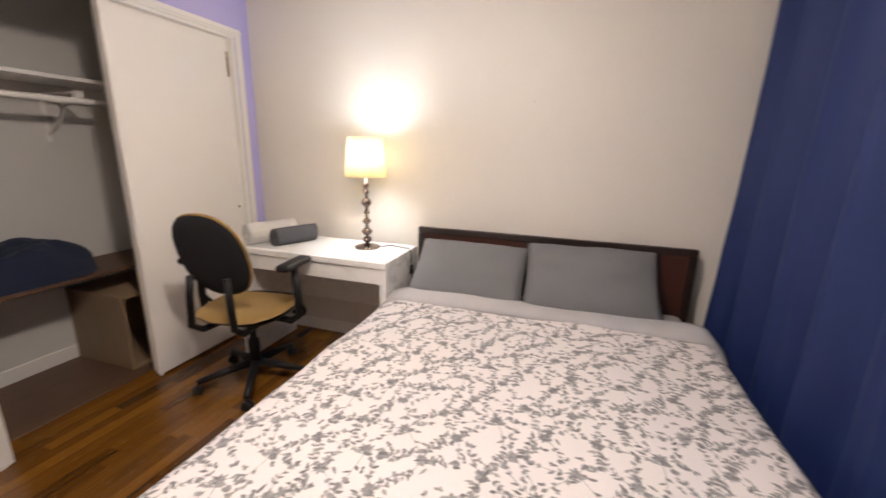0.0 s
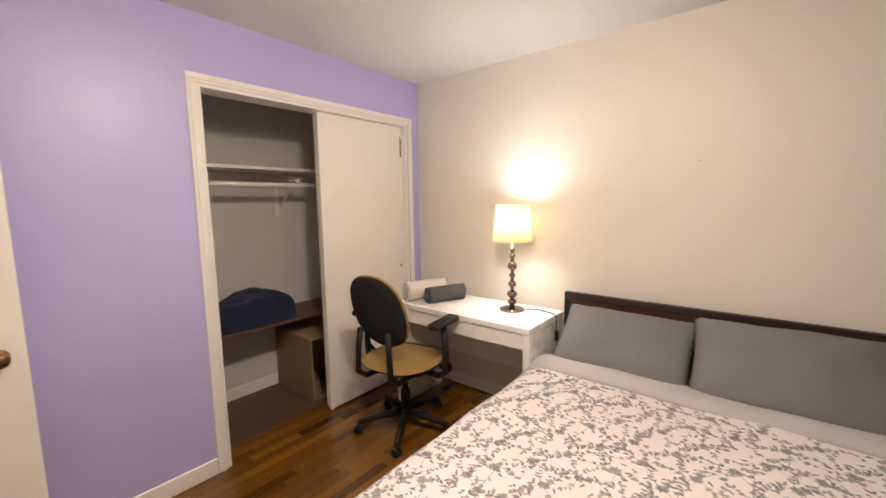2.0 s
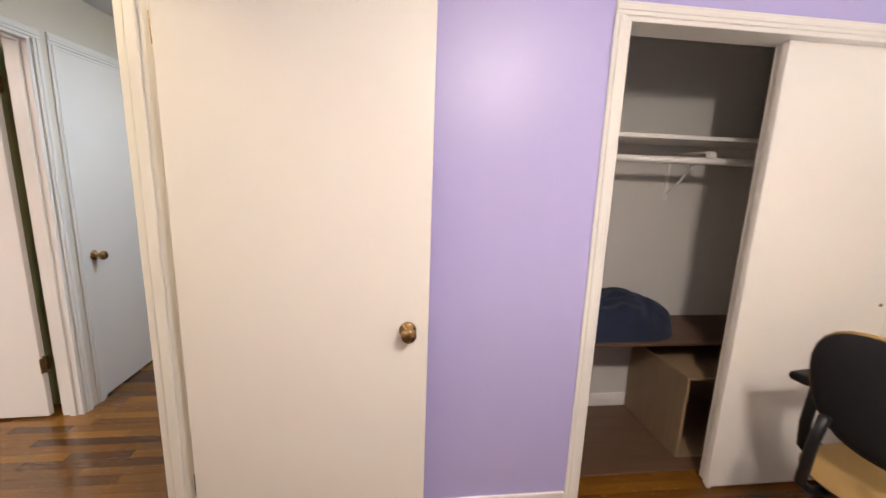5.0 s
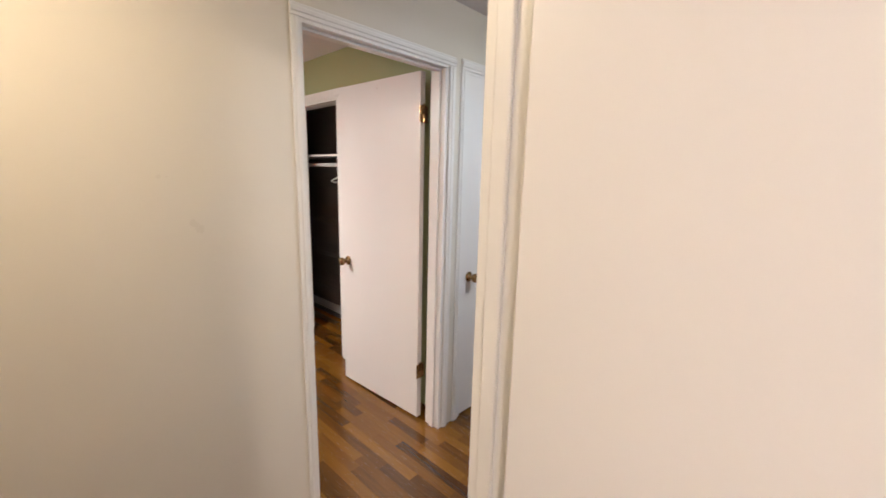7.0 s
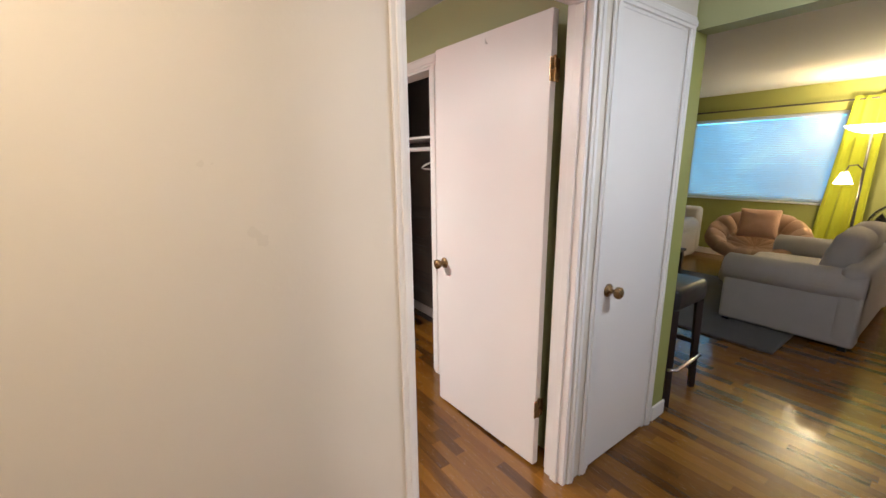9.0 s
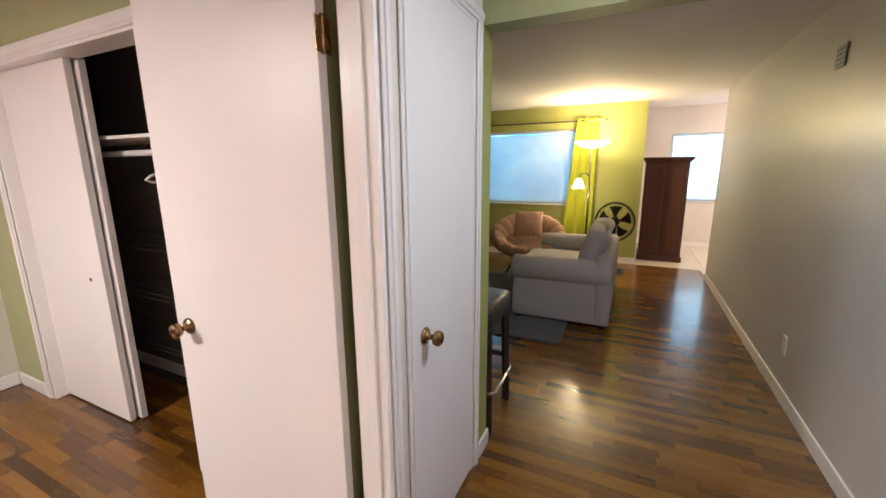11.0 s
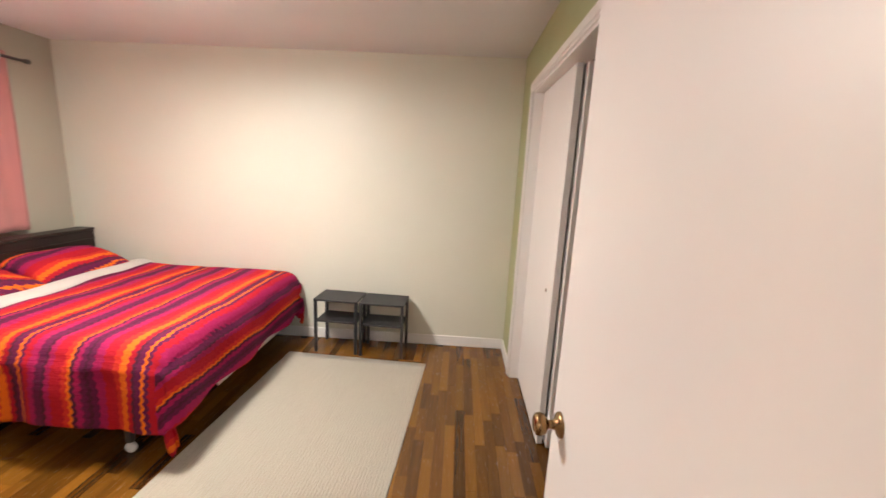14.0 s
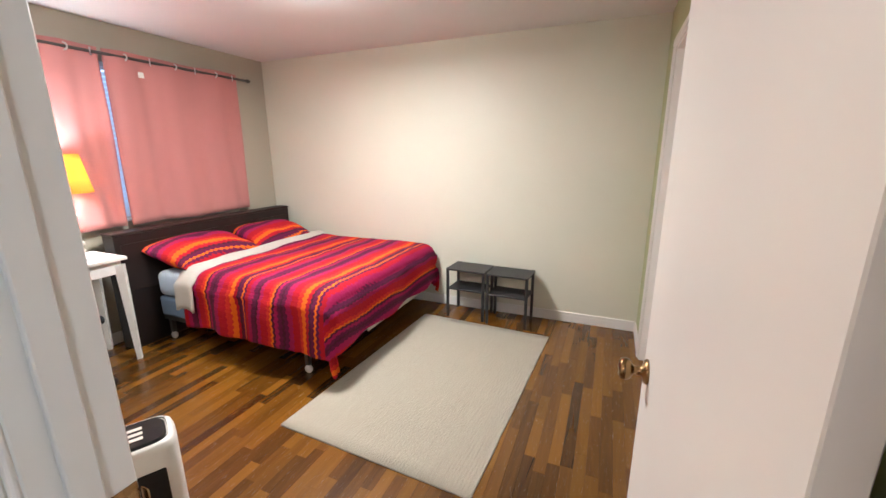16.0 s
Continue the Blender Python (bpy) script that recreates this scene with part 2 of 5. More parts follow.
PAPA = cloth("tan_cushion", (0.36, 0.22, 0.14), 220.0, 0.4, 0.12)
PAPA2 = cloth("rose_tan_pillow", (0.46, 0.28, 0.20), 220.0, 0.4, 0.1)
RUGB = rug_cloth("ivory_woven_rug", (0.28, 0.24, 0.185), (0.66, 0.60, 0.48), (120.0, 1.2, 1.0))
RUGG = rug_cloth("charcoal_shag_rug", (0.045, 0.042, 0.045), (0.11, 0.105, 0.11), (60, 60, 1))
LEATHER = plain("black_leather", (0.016, 0.016, 0.018), 0.35, relief=0.2, scale=60.0)
RATTAN = wood("dark_rattan", (0.02, 0.01, 0.006), (0.06, 0.03, 0.018), 0.45)
WHITEPL = plain("white_plastic", (0.74, 0.73, 0.70), 0.35, vary=0.03)
PARTICLE = wood("oak_veneer_box", (0.20, 0.13, 0.075), (0.36, 0.26, 0.16), 0.5, (14, 14, 1), 2.0)


def shade_material(name, c, strength):
    """Lit lampshade cloth: a diffuse skin that lets its bulb's light through."""
    m = Mat(name, 0.9)
    p = m.coords(scale=(1, 1, 1))
    n = m.noise(p, 300.0, 2.0)
    out = m.nodes["Material Output"]
    tr = m.nodes.new("ShaderNodeBsdfTranslucent")
    df = m.nodes.new("ShaderNodeBsdfDiffuse")
    mx = m.nodes.new("ShaderNodeMixShader")
    col = m.mix(n, tuple(v * 0.9 for v in c), c)
    m.links.new(col, tr.inputs[0])
    m.links.new(col, df.inputs[0])
    mx.inputs[0].default_value = strength
    m.links.new(df.outputs[0], mx.inputs[1])
    m.links.new(tr.outputs[0], mx.inputs[2])
    m.links.new(mx.outputs[0], out.inputs["Surface"])
    return m.mat


SLAT = shade_material("white_blind_slat", (0.80, 0.82, 0.84), 0.6)
SHADE = shade_material("cream_lampshade", (0.95, 0.86, 0.62), 0.68)
SHADEY = shade_material("yellow_lampshade", (0.92, 0.47, 0.10), 0.42)
DOME = glow("frosted_dome", (1.0, 0.93, 0.82), 9.0)
BULB = glow("bulb_glass", (1.0, 0.85, 0.6), 30.0)
BOWL = glow("alabaster_bowl", (1.0, 0.80, 0.45), 12.0)

# ---- mesh helpers ----


def mesh_from(name, bm, material, smooth=False):
    me = bpy.data.meshes.new(name)
    bmesh.ops.recalc_face_normals(bm, faces=bm.faces)
    bm.to_mesh(me)
    bm.free()
    for m in material if isinstance(material, (list, tuple)) else [material]:
        me.materials.append(m)
    if smooth:
        me.polygons.foreach_set("use_smooth", [True] * len(me.polygons))
    return me


def part(name, bm, material, parent=None, label="", smooth=False, m=None):
    """One mesh object out of a bmesh, under a thing or a part."""
    ob = new(name, mesh_from(name, bm, material, smooth))
    if m is not None:
        ob.matrix_world = m
    if parent is not None:
        ob.parent = parent
    if label:
        ob["label"] = label
    return ob


def thing(name, label, category, m=None, group=""):
    ob = new(name)
    ob.empty_display_size = 0.1
    if m is not None:
        ob.matrix_world = m
    return tagged(ob, label, category, group)


def box(x0, x1, y0, y1, z0, z1, bevel=0.0, seg=1, bm=None):
    bm = bm or bmesh.new()
    vs = [bm.verts.new((x, y, z)) for x in (x0, x1) for y in (y0, y1) for z in (z0, z1)]
    idx = [(0, 1, 3, 2), (4, 6, 7, 5), (0, 4, 5, 1), (2, 3, 7, 6), (0, 2, 6, 4), (1, 5, 7, 3)]
    fs = [bm.faces.new([vs[i] for i in f]) for f in idx]
    if bevel:
        es = list({e for f in fs for e in f.edges})
        bmesh.ops.bevel(bm, geom=es, offset=bevel, segments=seg, profile=0.5, affect="EDGES", clamp_overlap=True)
    return bm


def lathe(profile, n=32, bm=None, at=(0, 0, 0)):
    """A turned shape from (radius, height) pairs."""
    bm = bm or bmesh.new()
    rings = []
    for r, z in profile:
        if r < 1e-5:
            rings.append([bm.verts.new((at[0], at[1], at[2] + z))])
        else:
            rings.append([bm.verts.new((at[0] + r * math.cos(6.28319 * k / n), at[1] + r * math.sin(6.28319 * k / n), at[2] + z)) for k in range(n)])
    for a, b in zip(rings, rings[1:]):
        for k in range(n):
            j = (k + 1) % n
            if len(a) == 1 and len(b) == 1:
                continue
            if len(a) == 1:
                bm.faces.new((a[0], b[j], b[k]))
            elif len(b) == 1:
                bm.faces.new((a[k], a[j], b[0]))
            else:
                bm.faces.new((a[k], a[j], b[j], b[k]))
    return bm


def tube(points, r, n=10, bm=None, cap=True):
    """A round bar along points."""
    bm = bm or bmesh.new()
    pts = [Vector(p) for p in points]
    rings, last = [], None
    for i, p in enumerate(pts):
        d = (pts[min(i + 1, len(pts) - 1)] - pts[max(i - 1, 0)]).normalized()
        ref = Vector((0, 0, 1)) if abs(d.z) < 0.9 else Vector((1, 0, 0))
        u = d.cross(ref).normalized() if last is None else (last - d * last.dot(d)).normalized()
        last = u
        w = d.cross(u)
        rr = r[i] if isinstance(r, (list, tuple)) else r
        rings.append([bm.verts.new(p + rr * (math.cos(6.28319 * k / n) * u + math.sin(6.28319 * k / n) * w)) for k in range(n)])
    for a, b in zip(rings, rings[1:]):
        for k in range(n):
            bm.faces.new((a[k], a[(k + 1) % n], b[(k + 1) % n], b[k]))
    if cap:
        bm.faces.new(rings[0][::-1])
        bm.faces.new(rings[-1])
    return bm


def grid_sheet(nu, nv, f, thick=0.0, bm=None):
    """A sheet of nu x nv cells from f(u, v) -> place; with thickness it becomes a closed slab."""
    bm = bm or bmesh.new()
    top = [[bm.verts.new(f(i / nu, j / nv)) for j in range(nv + 1)] for i in range(nu + 1)]
    for i in range(nu):
        for j in range(nv):
            bm.faces.new((top[i][j], top[i + 1][j], top[i + 1][j + 1], top[i][j + 1]))
    if thick:
        bm.normal_update()
        low = [[bm.verts.new(v.co - v.normal * thick) for v in row] for row in top]
        for i in range(nu):
            for j in range(nv):
                bm.faces.new((low[i][j + 1], low[i + 1][j + 1], low[i + 1][j], low[i][j]))
        rim = [(i, 0) for i in range(nu)] + [(nu, j) for j in range(nv)] + [(i, nv) for i in range(nu, 0, -1)] + [(0, j) for j in range(nv, 0, -1)]
        for (a, b), (c, d) in zip(rim, rim[1:] + rim[:1]):
            bm.faces.new((top[a][b], low[a][b], low[c][d], top[c][d]))
    return bm


def pillow(w, d, h, puff=2.6, seed=0.0, n=22):
    """A stuffed pillow lying flat, with pinched corners and soft creases."""
    bm = bmesh.new()
    for side in (1, -1):
        def f(u, v, side=side):
            a, b = 2 * u - 1, 2 * v - 1
            e = (1 - abs(a) ** puff) * (1 - abs(b) ** puff)
            z = side * h / 2 * max(e, 0.0) ** 0.55
            pinch = 1 - 0.05 * (1 - b * b) * abs(a) ** 4
            pinch2 = 1 - 0.05 * (1 - a * a) * abs(b) ** 4
            q = Vector((a * w / 2 * pinch, b * d / 2 * pinch2, z))
            q.z += side * 0.10 * h * noise.noise(Vector((a * 2.2 + seed, b * 2.0, seed + side))) * max(e, 0) ** 0.5
            return q
        grid_sheet(n, n, f, bm=bm)
    bmesh.ops.remove_doubles(bm, verts=bm.verts, dist=0.0005)
    return bm


def joined(*bms):
    """Several bmeshes as one."""
    out = bmesh.new()
    for b in bms:
        me = bpy.data.meshes.new("tmp")
        b.to_mesh(me)
        b.free()
        out.from_mesh(me)
        bpy.data.meshes.remove(me)
    return out


def structure(name, bm, material, label="", smooth=False):
    return tagged(part(name, bm, material, smooth=smooth), label, name.split("_")[0], kind="structure")


def wall_x(name, x0, x1, y0, y1, z1, material, label, holes=(), z0=0.0):
    """A wall that runs along y, with openings (ya, yb, za, zb) through it."""
    bm, y = bmesh.new(), y0
    for ya, yb, za, zb in sorted(holes):
        if ya > y:
            box(x0, x1, y, ya, z0, z1, bm=bm)
        if za > z0:
            box(x0, x1, ya, yb, z0, za, bm=bm)
        if zb < z1:
            box(x0, x1, ya, yb, zb, z1, bm=bm)
        y = yb
    if y < y1:
        box(x0, x1, y, y1, z0, z1, bm=bm)
    return structure(name, bm, material, label)


def wall_y(name, y0, y1, x0, x1, z1, material, label, holes=(), z0=0.0):
    """A wall that runs along x, with openings (xa, xb, za, zb) through it."""
    bm, x = bmesh.new(), x0
    for xa, xb, za, zb in sorted(holes):
        if xa > x:
            box(x, xa, y0, y1, z0, z1, bm=bm)
        if za > z0:
            box(xa, xb, y0, y1, z0, za, bm=bm)
        if zb < z1:
            box(xa, xb, y0, y1, zb, z1, bm=bm)
        x = xb
    if x < x1:
        box(x, x1, y0, y1, z0, z1, bm=bm)
    return structure(name, bm, material, label)

# ---- structure ----
H = 2.35
wall_x("wall_west_1", -1.61, -1.49, -0.36, 2.975, H, [PURPLE], "lavender painted bedroom wall", [(1.235, 2.72, 0, 2.022)])
wall_y("wall_north_1", 2.84, 2.985, -1.49, 1.74, H, [CREAM], "warm white bedroom wall behind the bed")
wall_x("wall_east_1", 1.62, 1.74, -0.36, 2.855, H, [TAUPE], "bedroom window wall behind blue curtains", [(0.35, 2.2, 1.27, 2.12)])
wall_y("wall_south_1", -0.374, -0.235, -1.49, 1.62, H, [CREAM], "white wall with the bedroom doorway", [(-1.462, -0.66, 0, 2.05)])
wall_y("wall_hall_south", -1.455, -1.335, -3.26, 1.25, H, [HALLW], "cream hall wall with two doorways", [(-2.50, -1.662, 0, 2.04), (-3.195, -2.645, 0, 2.04)])
wall_x("wall_hall_east", 0.6, 0.72, -1.335, -0.343, H, [HALLW], "cream wall closing the hall")
structure("wall_hall_end", box(-3.39, -3.26, -1.455, -1.335, 0, 2.37), GREEN, "olive green end of the hall wall")
structure("trim_beam", box(-3.39, -3.27, -1.335, 0.234, 2.045, 2.5), SAGE, "green header across the end of the hall")
wall_y("wall_living_north", 0.234, 0.354, -7.60, -1.755, 2.5, [GREY], "greige living room wall")
wall_x("wall_living_east", -3.39, -3.27, -5.0, -1.455, 2.5, [GREEN], "olive green living room wall")
wall_y("wall_living_south", -5.12, -5.0, -8.22, -3.27, 2.5, [GREEN], "olive green living room wall")
wall_x("wall_living_west", -8.22, -8.1, -5.0, -0.61, 2.5, [GREEN], "olive green wall with a wide window", [(-3.34, -1.57, 0.88, 2.03)])
wall_x("wall_dining_west", -10.12, -10.0, -0.61, 2.6, 2.6, [CREAM], "cream dining room wall with a window", [(-0.16, 0.76, 0.84, 2.03)])
wall_y("wall_dining_south", -0.73, -0.61, -10.12, -8.22, 2.6, [CREAM], "cream dining room wall")
wall_y("wall_dining_north", 2.6, 2.72, -10.12, -7.48, 2.6, [CREAM], "cream dining room wall")
wall_x("wall_dining_east", -7.60, -7.48, 0.354, 2.6, 2.6, [CREAM], "cream dining room wall")
wall_x("wall_west_2", -2.72, -2.60, -4.635, -1.455, H, [SAGE], "sage green wall round the closet", [(-4.05, -2.53, 0, 2.03)])
wall_y("wall_south_2", -4.635, -4.515, -2.60, 1.25, H, [CREAM2], "plain warm white bedroom wall")
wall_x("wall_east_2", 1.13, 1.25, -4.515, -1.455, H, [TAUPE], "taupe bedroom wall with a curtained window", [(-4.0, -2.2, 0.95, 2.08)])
# closets
wall_x("wall_closet_back_1", -2.37, -2.25, 1.0, 3.0, H, [CLOSET], "pale closet back wall")
wall_y("wall_closet_side_1", 0.98, 1.10, -2.25, -1.61, H, [CLOSET], "pale closet side wall")
wall_y("wall_closet_side_2", 2.90, 3.02, -2.25, -1.61, H, [CLOSET], "pale closet side wall")
# second closet: pale walls coloured dark in place of shade
wall_x("wall_closet_back_2", -3.26, -3.14, -4.4, -1.9, H, [SHADECL], "closet back wall with shade put into its colour")
wall_y("wall_closet_side_3", -4.4, -4.28, -3.14, -2.72, H, [SHADECL], "closet side wall with shade put into its colour")
wall_y("wall_closet_side_4", -2.3, -2.18, -3.14, -2.72, H, [SHADECL], "closet side wall with shade put into its colour")
wall_x("wall_closet_front", -1.625, -1.612, 1.10, 2.90, H, [CLOSET], "closet wall beside the opening", [(1.235, 2.72, 0, 2.022)])
# ceilings
structure("ceiling_1", box(-2.4, 1.74, -0.36, 3.02, H, H + 0.12), CEIL, "white bedroom ceiling")
structure("ceiling_2", box(-3.27, 1.25, -4.64, -0.343, H, H + 0.12), CEIL, "white bedroom and hall ceiling")
structure("ceiling_3", box(-3.27, -2.542, -0.343, 0.38, H, H + 0.12), CEIL, "hall ceiling")
structure("ceiling_4", box(-8.22, -3.27, -5.1, 0.36, 2.37, 2.6), CEIL, "white living room ceiling")
structure("ceiling_5", box(-10.2, -8.22, -0.73, 2.7, 2.5, 2.62), CEIL, "white dining room ceiling")
structure("ceiling_6", box(-8.22, -7.4, 0.36, 2.7, 2.5, 2.62), CEIL, "white dining room ceiling")
# floors under the strips
structure("floor", box(-3.40, 1.74, -4.64, 3.02, -0.12, -0.012), SUBFLOOR, "subfloor under the oak strips")
structure("floor_living", box(-8.2, -3.40, -5.1, 0.36, -0.12, -0.012), SUBFLOOR, "subfloor under the oak strips")
structure("floor_dining", box(-10.2, -8.2, -0.73, 2.7, -0.12, -0.012), SUBFLOOR, "bed under the dining room tiles")
structure("floor_dining_2", box(-8.2, -7.4, 0.36, 2.7, -0.12, -0.012), SUBFLOOR, "bed under the dining room tiles")


def skirting_x(x, y0, y1, side, h=0.09, material=TRIM):
    """A skirting board on a wall face at x, thickening towards side."""
    bm = box(min(x, x + side * 0.013), max(x, x + side * 0.013), y0, y1, 0, h, 0.004)
    return structure("baseboard", bm, material, "white painted baseboard")


def skirting_y(y, x0, x1, side, h=0.09, material=TRIM):
    bm = box(x0, x1, min(y, y + side * 0.013), max(y, y + side * 0.013), 0, h, 0.004)
    return structure("baseboard", bm, material, "white painted baseboard")


skirting_x(-1.49, -0.22, 1.198, 1)
skirting_y(2.84, -1.477, 1.607, -1)
skirting_x(1.62, -0.22, 2.84, -1)
skirting_x(-2.25, 1.115, 2.90, 1)
skirting_y(1.10, -2.25, -1.63, 1)
skirting_y(-4.515, -2.587, 1.117, 1)
skirting_x(-2.60, -4.50, -4.12, 1)
skirting_x(-2.60, -2.46, -2.30, 1)
skirting_x(1.13, -4.50, -1.47, -1)
skirting_y(0.234, -7.60, -1.76, -1)
skirting_y(-1.335, -3.40, -3.262, 1)
skirting_x(-3.39, -4.98, -1.34, -1)
skirting_x(-8.1, -4.98, -0.61, 1)
skirting_x(-10.0, -0.59, 2.58, 1)
skirting_x(-3.14, -4.28, -2.30, 1)


def casing(name, axis, face, side, a, b, top, w=0.065, t=0.016, legs=(True, True), label="white moulded door casing"):
    """Door or window trim round an opening a..b on a wall face; each member is a stepped board."""
    th = tagged(new(name), label, "casing", kind="structure")
    def member(n, p0, p1, z0, z1):
        for k, (ins, tt) in enumerate(((0.0, t * 0.65), (0.014, t))):
            up = n == "head"
            q0, q1 = (p0 + ins, p1 - ins) if not up else (p0, p1)
            y0, y1 = sorted((face + side * (0.002 if k == 0 else t * 0.65), face + side * tt))
            zz0, zz1 = (z0 + ins, z1 - ins) if up else (z0, z1)
            bm = box(q0, q1, y0, y1, zz0, zz1, 0.003) if axis == "y" else box(y0, y1, q0, q1, zz0, zz1, 0.003)
            part(n if k == 0 else n + "_bead", bm, TRIM, th)
    if legs[0]:
        member("leg", a - w, a, 0, top)
    if legs[1]:
        member("leg", b, b + w, 0, top)
    member("head", a - (w if legs[0] else 0), b + (w if legs[1] else 0), top, top + w)
    return th


def jamb(name, axis, d0, d1, a, b, top, t=0.02, stop=None, label="white painted door jamb"):
    """The lining of an opening through a wall from d0 to d1, with a stop strip at depth stop."""
    th = tagged(new(name), label, "jamb", kind="structure")
    a, b, top = a + 0.024, b - 0.024, top - 0.014
    def bx(p0, p1, e0, e1, z0, z1, n):
        part(n, box(p0, p1, e0, e1, z0, z1, 0.002) if axis == "y" else box(e0, e1, p0, p1, z0, z1, 0.002), TRIM, th)
    bx(a, a + t, d0, d1, 0, top - t, "side")
    bx(b - t, b, d0, d1, 0, top - t, "side")
    bx(a, b, d0, d1, top - t, top, "head")
    if stop is not None:
        bx(a + t, a + t + 0.012, stop, stop + 0.035, 0, top - t - 0.012, "stop")
        bx(b - t - 0.012, b - t, stop, stop + 0.035, 0, top - t - 0.012, "stop")
        bx(a + t, b - t, stop, stop + 0.035, top - t - 0.012, top - t, "stop")
    return th


jamb("door_jamb_1", "y", -0.376, -0.262, -1.444, -0.64, 2.06, stop=-0.345)
casing("trim_door_1", "y", -0.235, 1, -1.47, -0.66, 2.05, legs=(False, True))
casing("trim_door_1", "y", -0.374, -1, -1.420, -0.66, 2.05)
jamb("door_jamb_2", "y", -1.442, -1.333, -2.52, -1.66, 2.06, stop=-1.40)
casing("trim_door_2", "y", -1.335, 1, -2.50, -1.703, 2.04, w=0.046)
casing("trim_door_2", "y", -1.455, -1, -2.50, -1.60, 2.04, w=0.055)
jamb("door_jamb_3", "y", -1.457, -1.333, -3.215, -2.625, 2.06, stop=-1.42)
casing("trim_door_3", "y", -1.335, 1, -3.195, -2.645, 2.04, w=0.055)
casing("trim_closet_1", "x", -1.49, 1, 1.246, 2.71, 2.022, w=0.046)
casing("trim_closet_2", "x", -2.60, 1, -4.05, -2.53, 2.03)
jamb("closet_jamb_1", "x", -1.627, -1.488, 1.224, 2.732, 2.04)
jamb("closet_jamb_2", "x", -2.722, -2.598, -4.07, -2.51, 2.05)


def knob_mesh(side=1):
    """A round door knob on its rose, pointing along +x (side 1)."""
    prof = [(0.0, 0.0), (0.031, 0.0), (0.031, 0.004), (0.027, 0.009), (0.012, 0.013), (0.010, 0.03), (0.013, 0.034), (0.024, 0.04), (0.0275, 0.05), (0.026, 0.06), (0.018, 0.066), (0.0, 0.067)]
    bm = lathe(prof, 28)
    bmesh.ops.rotate(bm, cent=(0, 0, 0), matrix=Matrix.Rotation(radians(90 * side), 3, "Y"), verts=bm.verts)
    return bm


def hinge_mesh():
    bm = tube([(0, 0, -0.045), (0, 0, 0.045)], 0.007, 12)
    box(-0.03, 0.03, -0.0025, 0.0025, -0.044, 0.044, 0.001, 1, bm)
    lathe([(0.0, 0.054), (0.006, 0.052), (0.008, 0.046), (0.004, 0.045)], 12, bm)
    return bm


def door_leaf(name, label, width, m, knob_y, hinges, sides=(1, -1), height=2.022, hinge_x=0.0):
    """A flush door leaf that hangs along +y from its hinge edge at the origin, faces at x = +-0.0175."""
    th = tagged(new(name), label, "door", kind="structure")
    part("leaf", box(-0.0175, 0.0175, 0, width, 0.012, 0.012 + height, 0.002), DOORW, th)
    for s in sides:
        part("door_knob", knob_mesh(s), BRASS, th, "antique brass round knob", True, pose(0.0175 * s, knob_y, 0.90))
    part("latch_plate", box(-0.011, 0.011, width - 0.001, width + 0.0015, 0.87, 0.93, 0.001), BRASS, th, "brass latch plate")
    for z in hinges:
        part("hinge", hinge_mesh(), BRASS, th, "brass butt hinge", False, pose(hinge_x, -0.006, z))
    th.matrix_world = m
    return th


door_leaf("door_1", "open white flush door standing along the lavender wall", 0.816, pose(-1.3645, -0.250, 0, 0, 0, 2.5), 0.742, (1.835, 0.33), hinge_x=-0.024)
door_leaf("door_2", "open white flush door swung into the second bedroom", 0.742, pose(-2.474, -1.497, 0, 0, 0, 180 + 2.2), 0.68, (1.815, 0.32))
d3 = door_leaf("door_3", "closed white narrow hall closet door", 0.545, pose(-3.192, -1.352, 0, 0, 0, -90), 0.475, (), sides=(-1,), height=2.018)
for z in (1.815, 0.33):
    part("hinge", hinge_mesh(), BRASS, d3, "brass butt hinge", False, pose(-3.192, -1.316, z))
part("latch_hole", box(-0.020, -0.0165, 0.533, 0.543, 0.87, 0.93), BRASS, d3, "brass latch edge", False, d3.matrix_world.copy())

# strike plate on the second bedroom's jamb
sp = thing("strike_plate", "brass strike plate screwed to the white door jamb", "strike plate")
part("plate", box(-1.7072, -1.7042, -1.440, -1.402, 0.90, 0.97, 0.001), BRASS, sp)
part("lip", box(-1.720, -1.7042, -1.446, -1.4425, 0.915, 0.955, 0.001), BRASS, sp)

# ---- windows ----


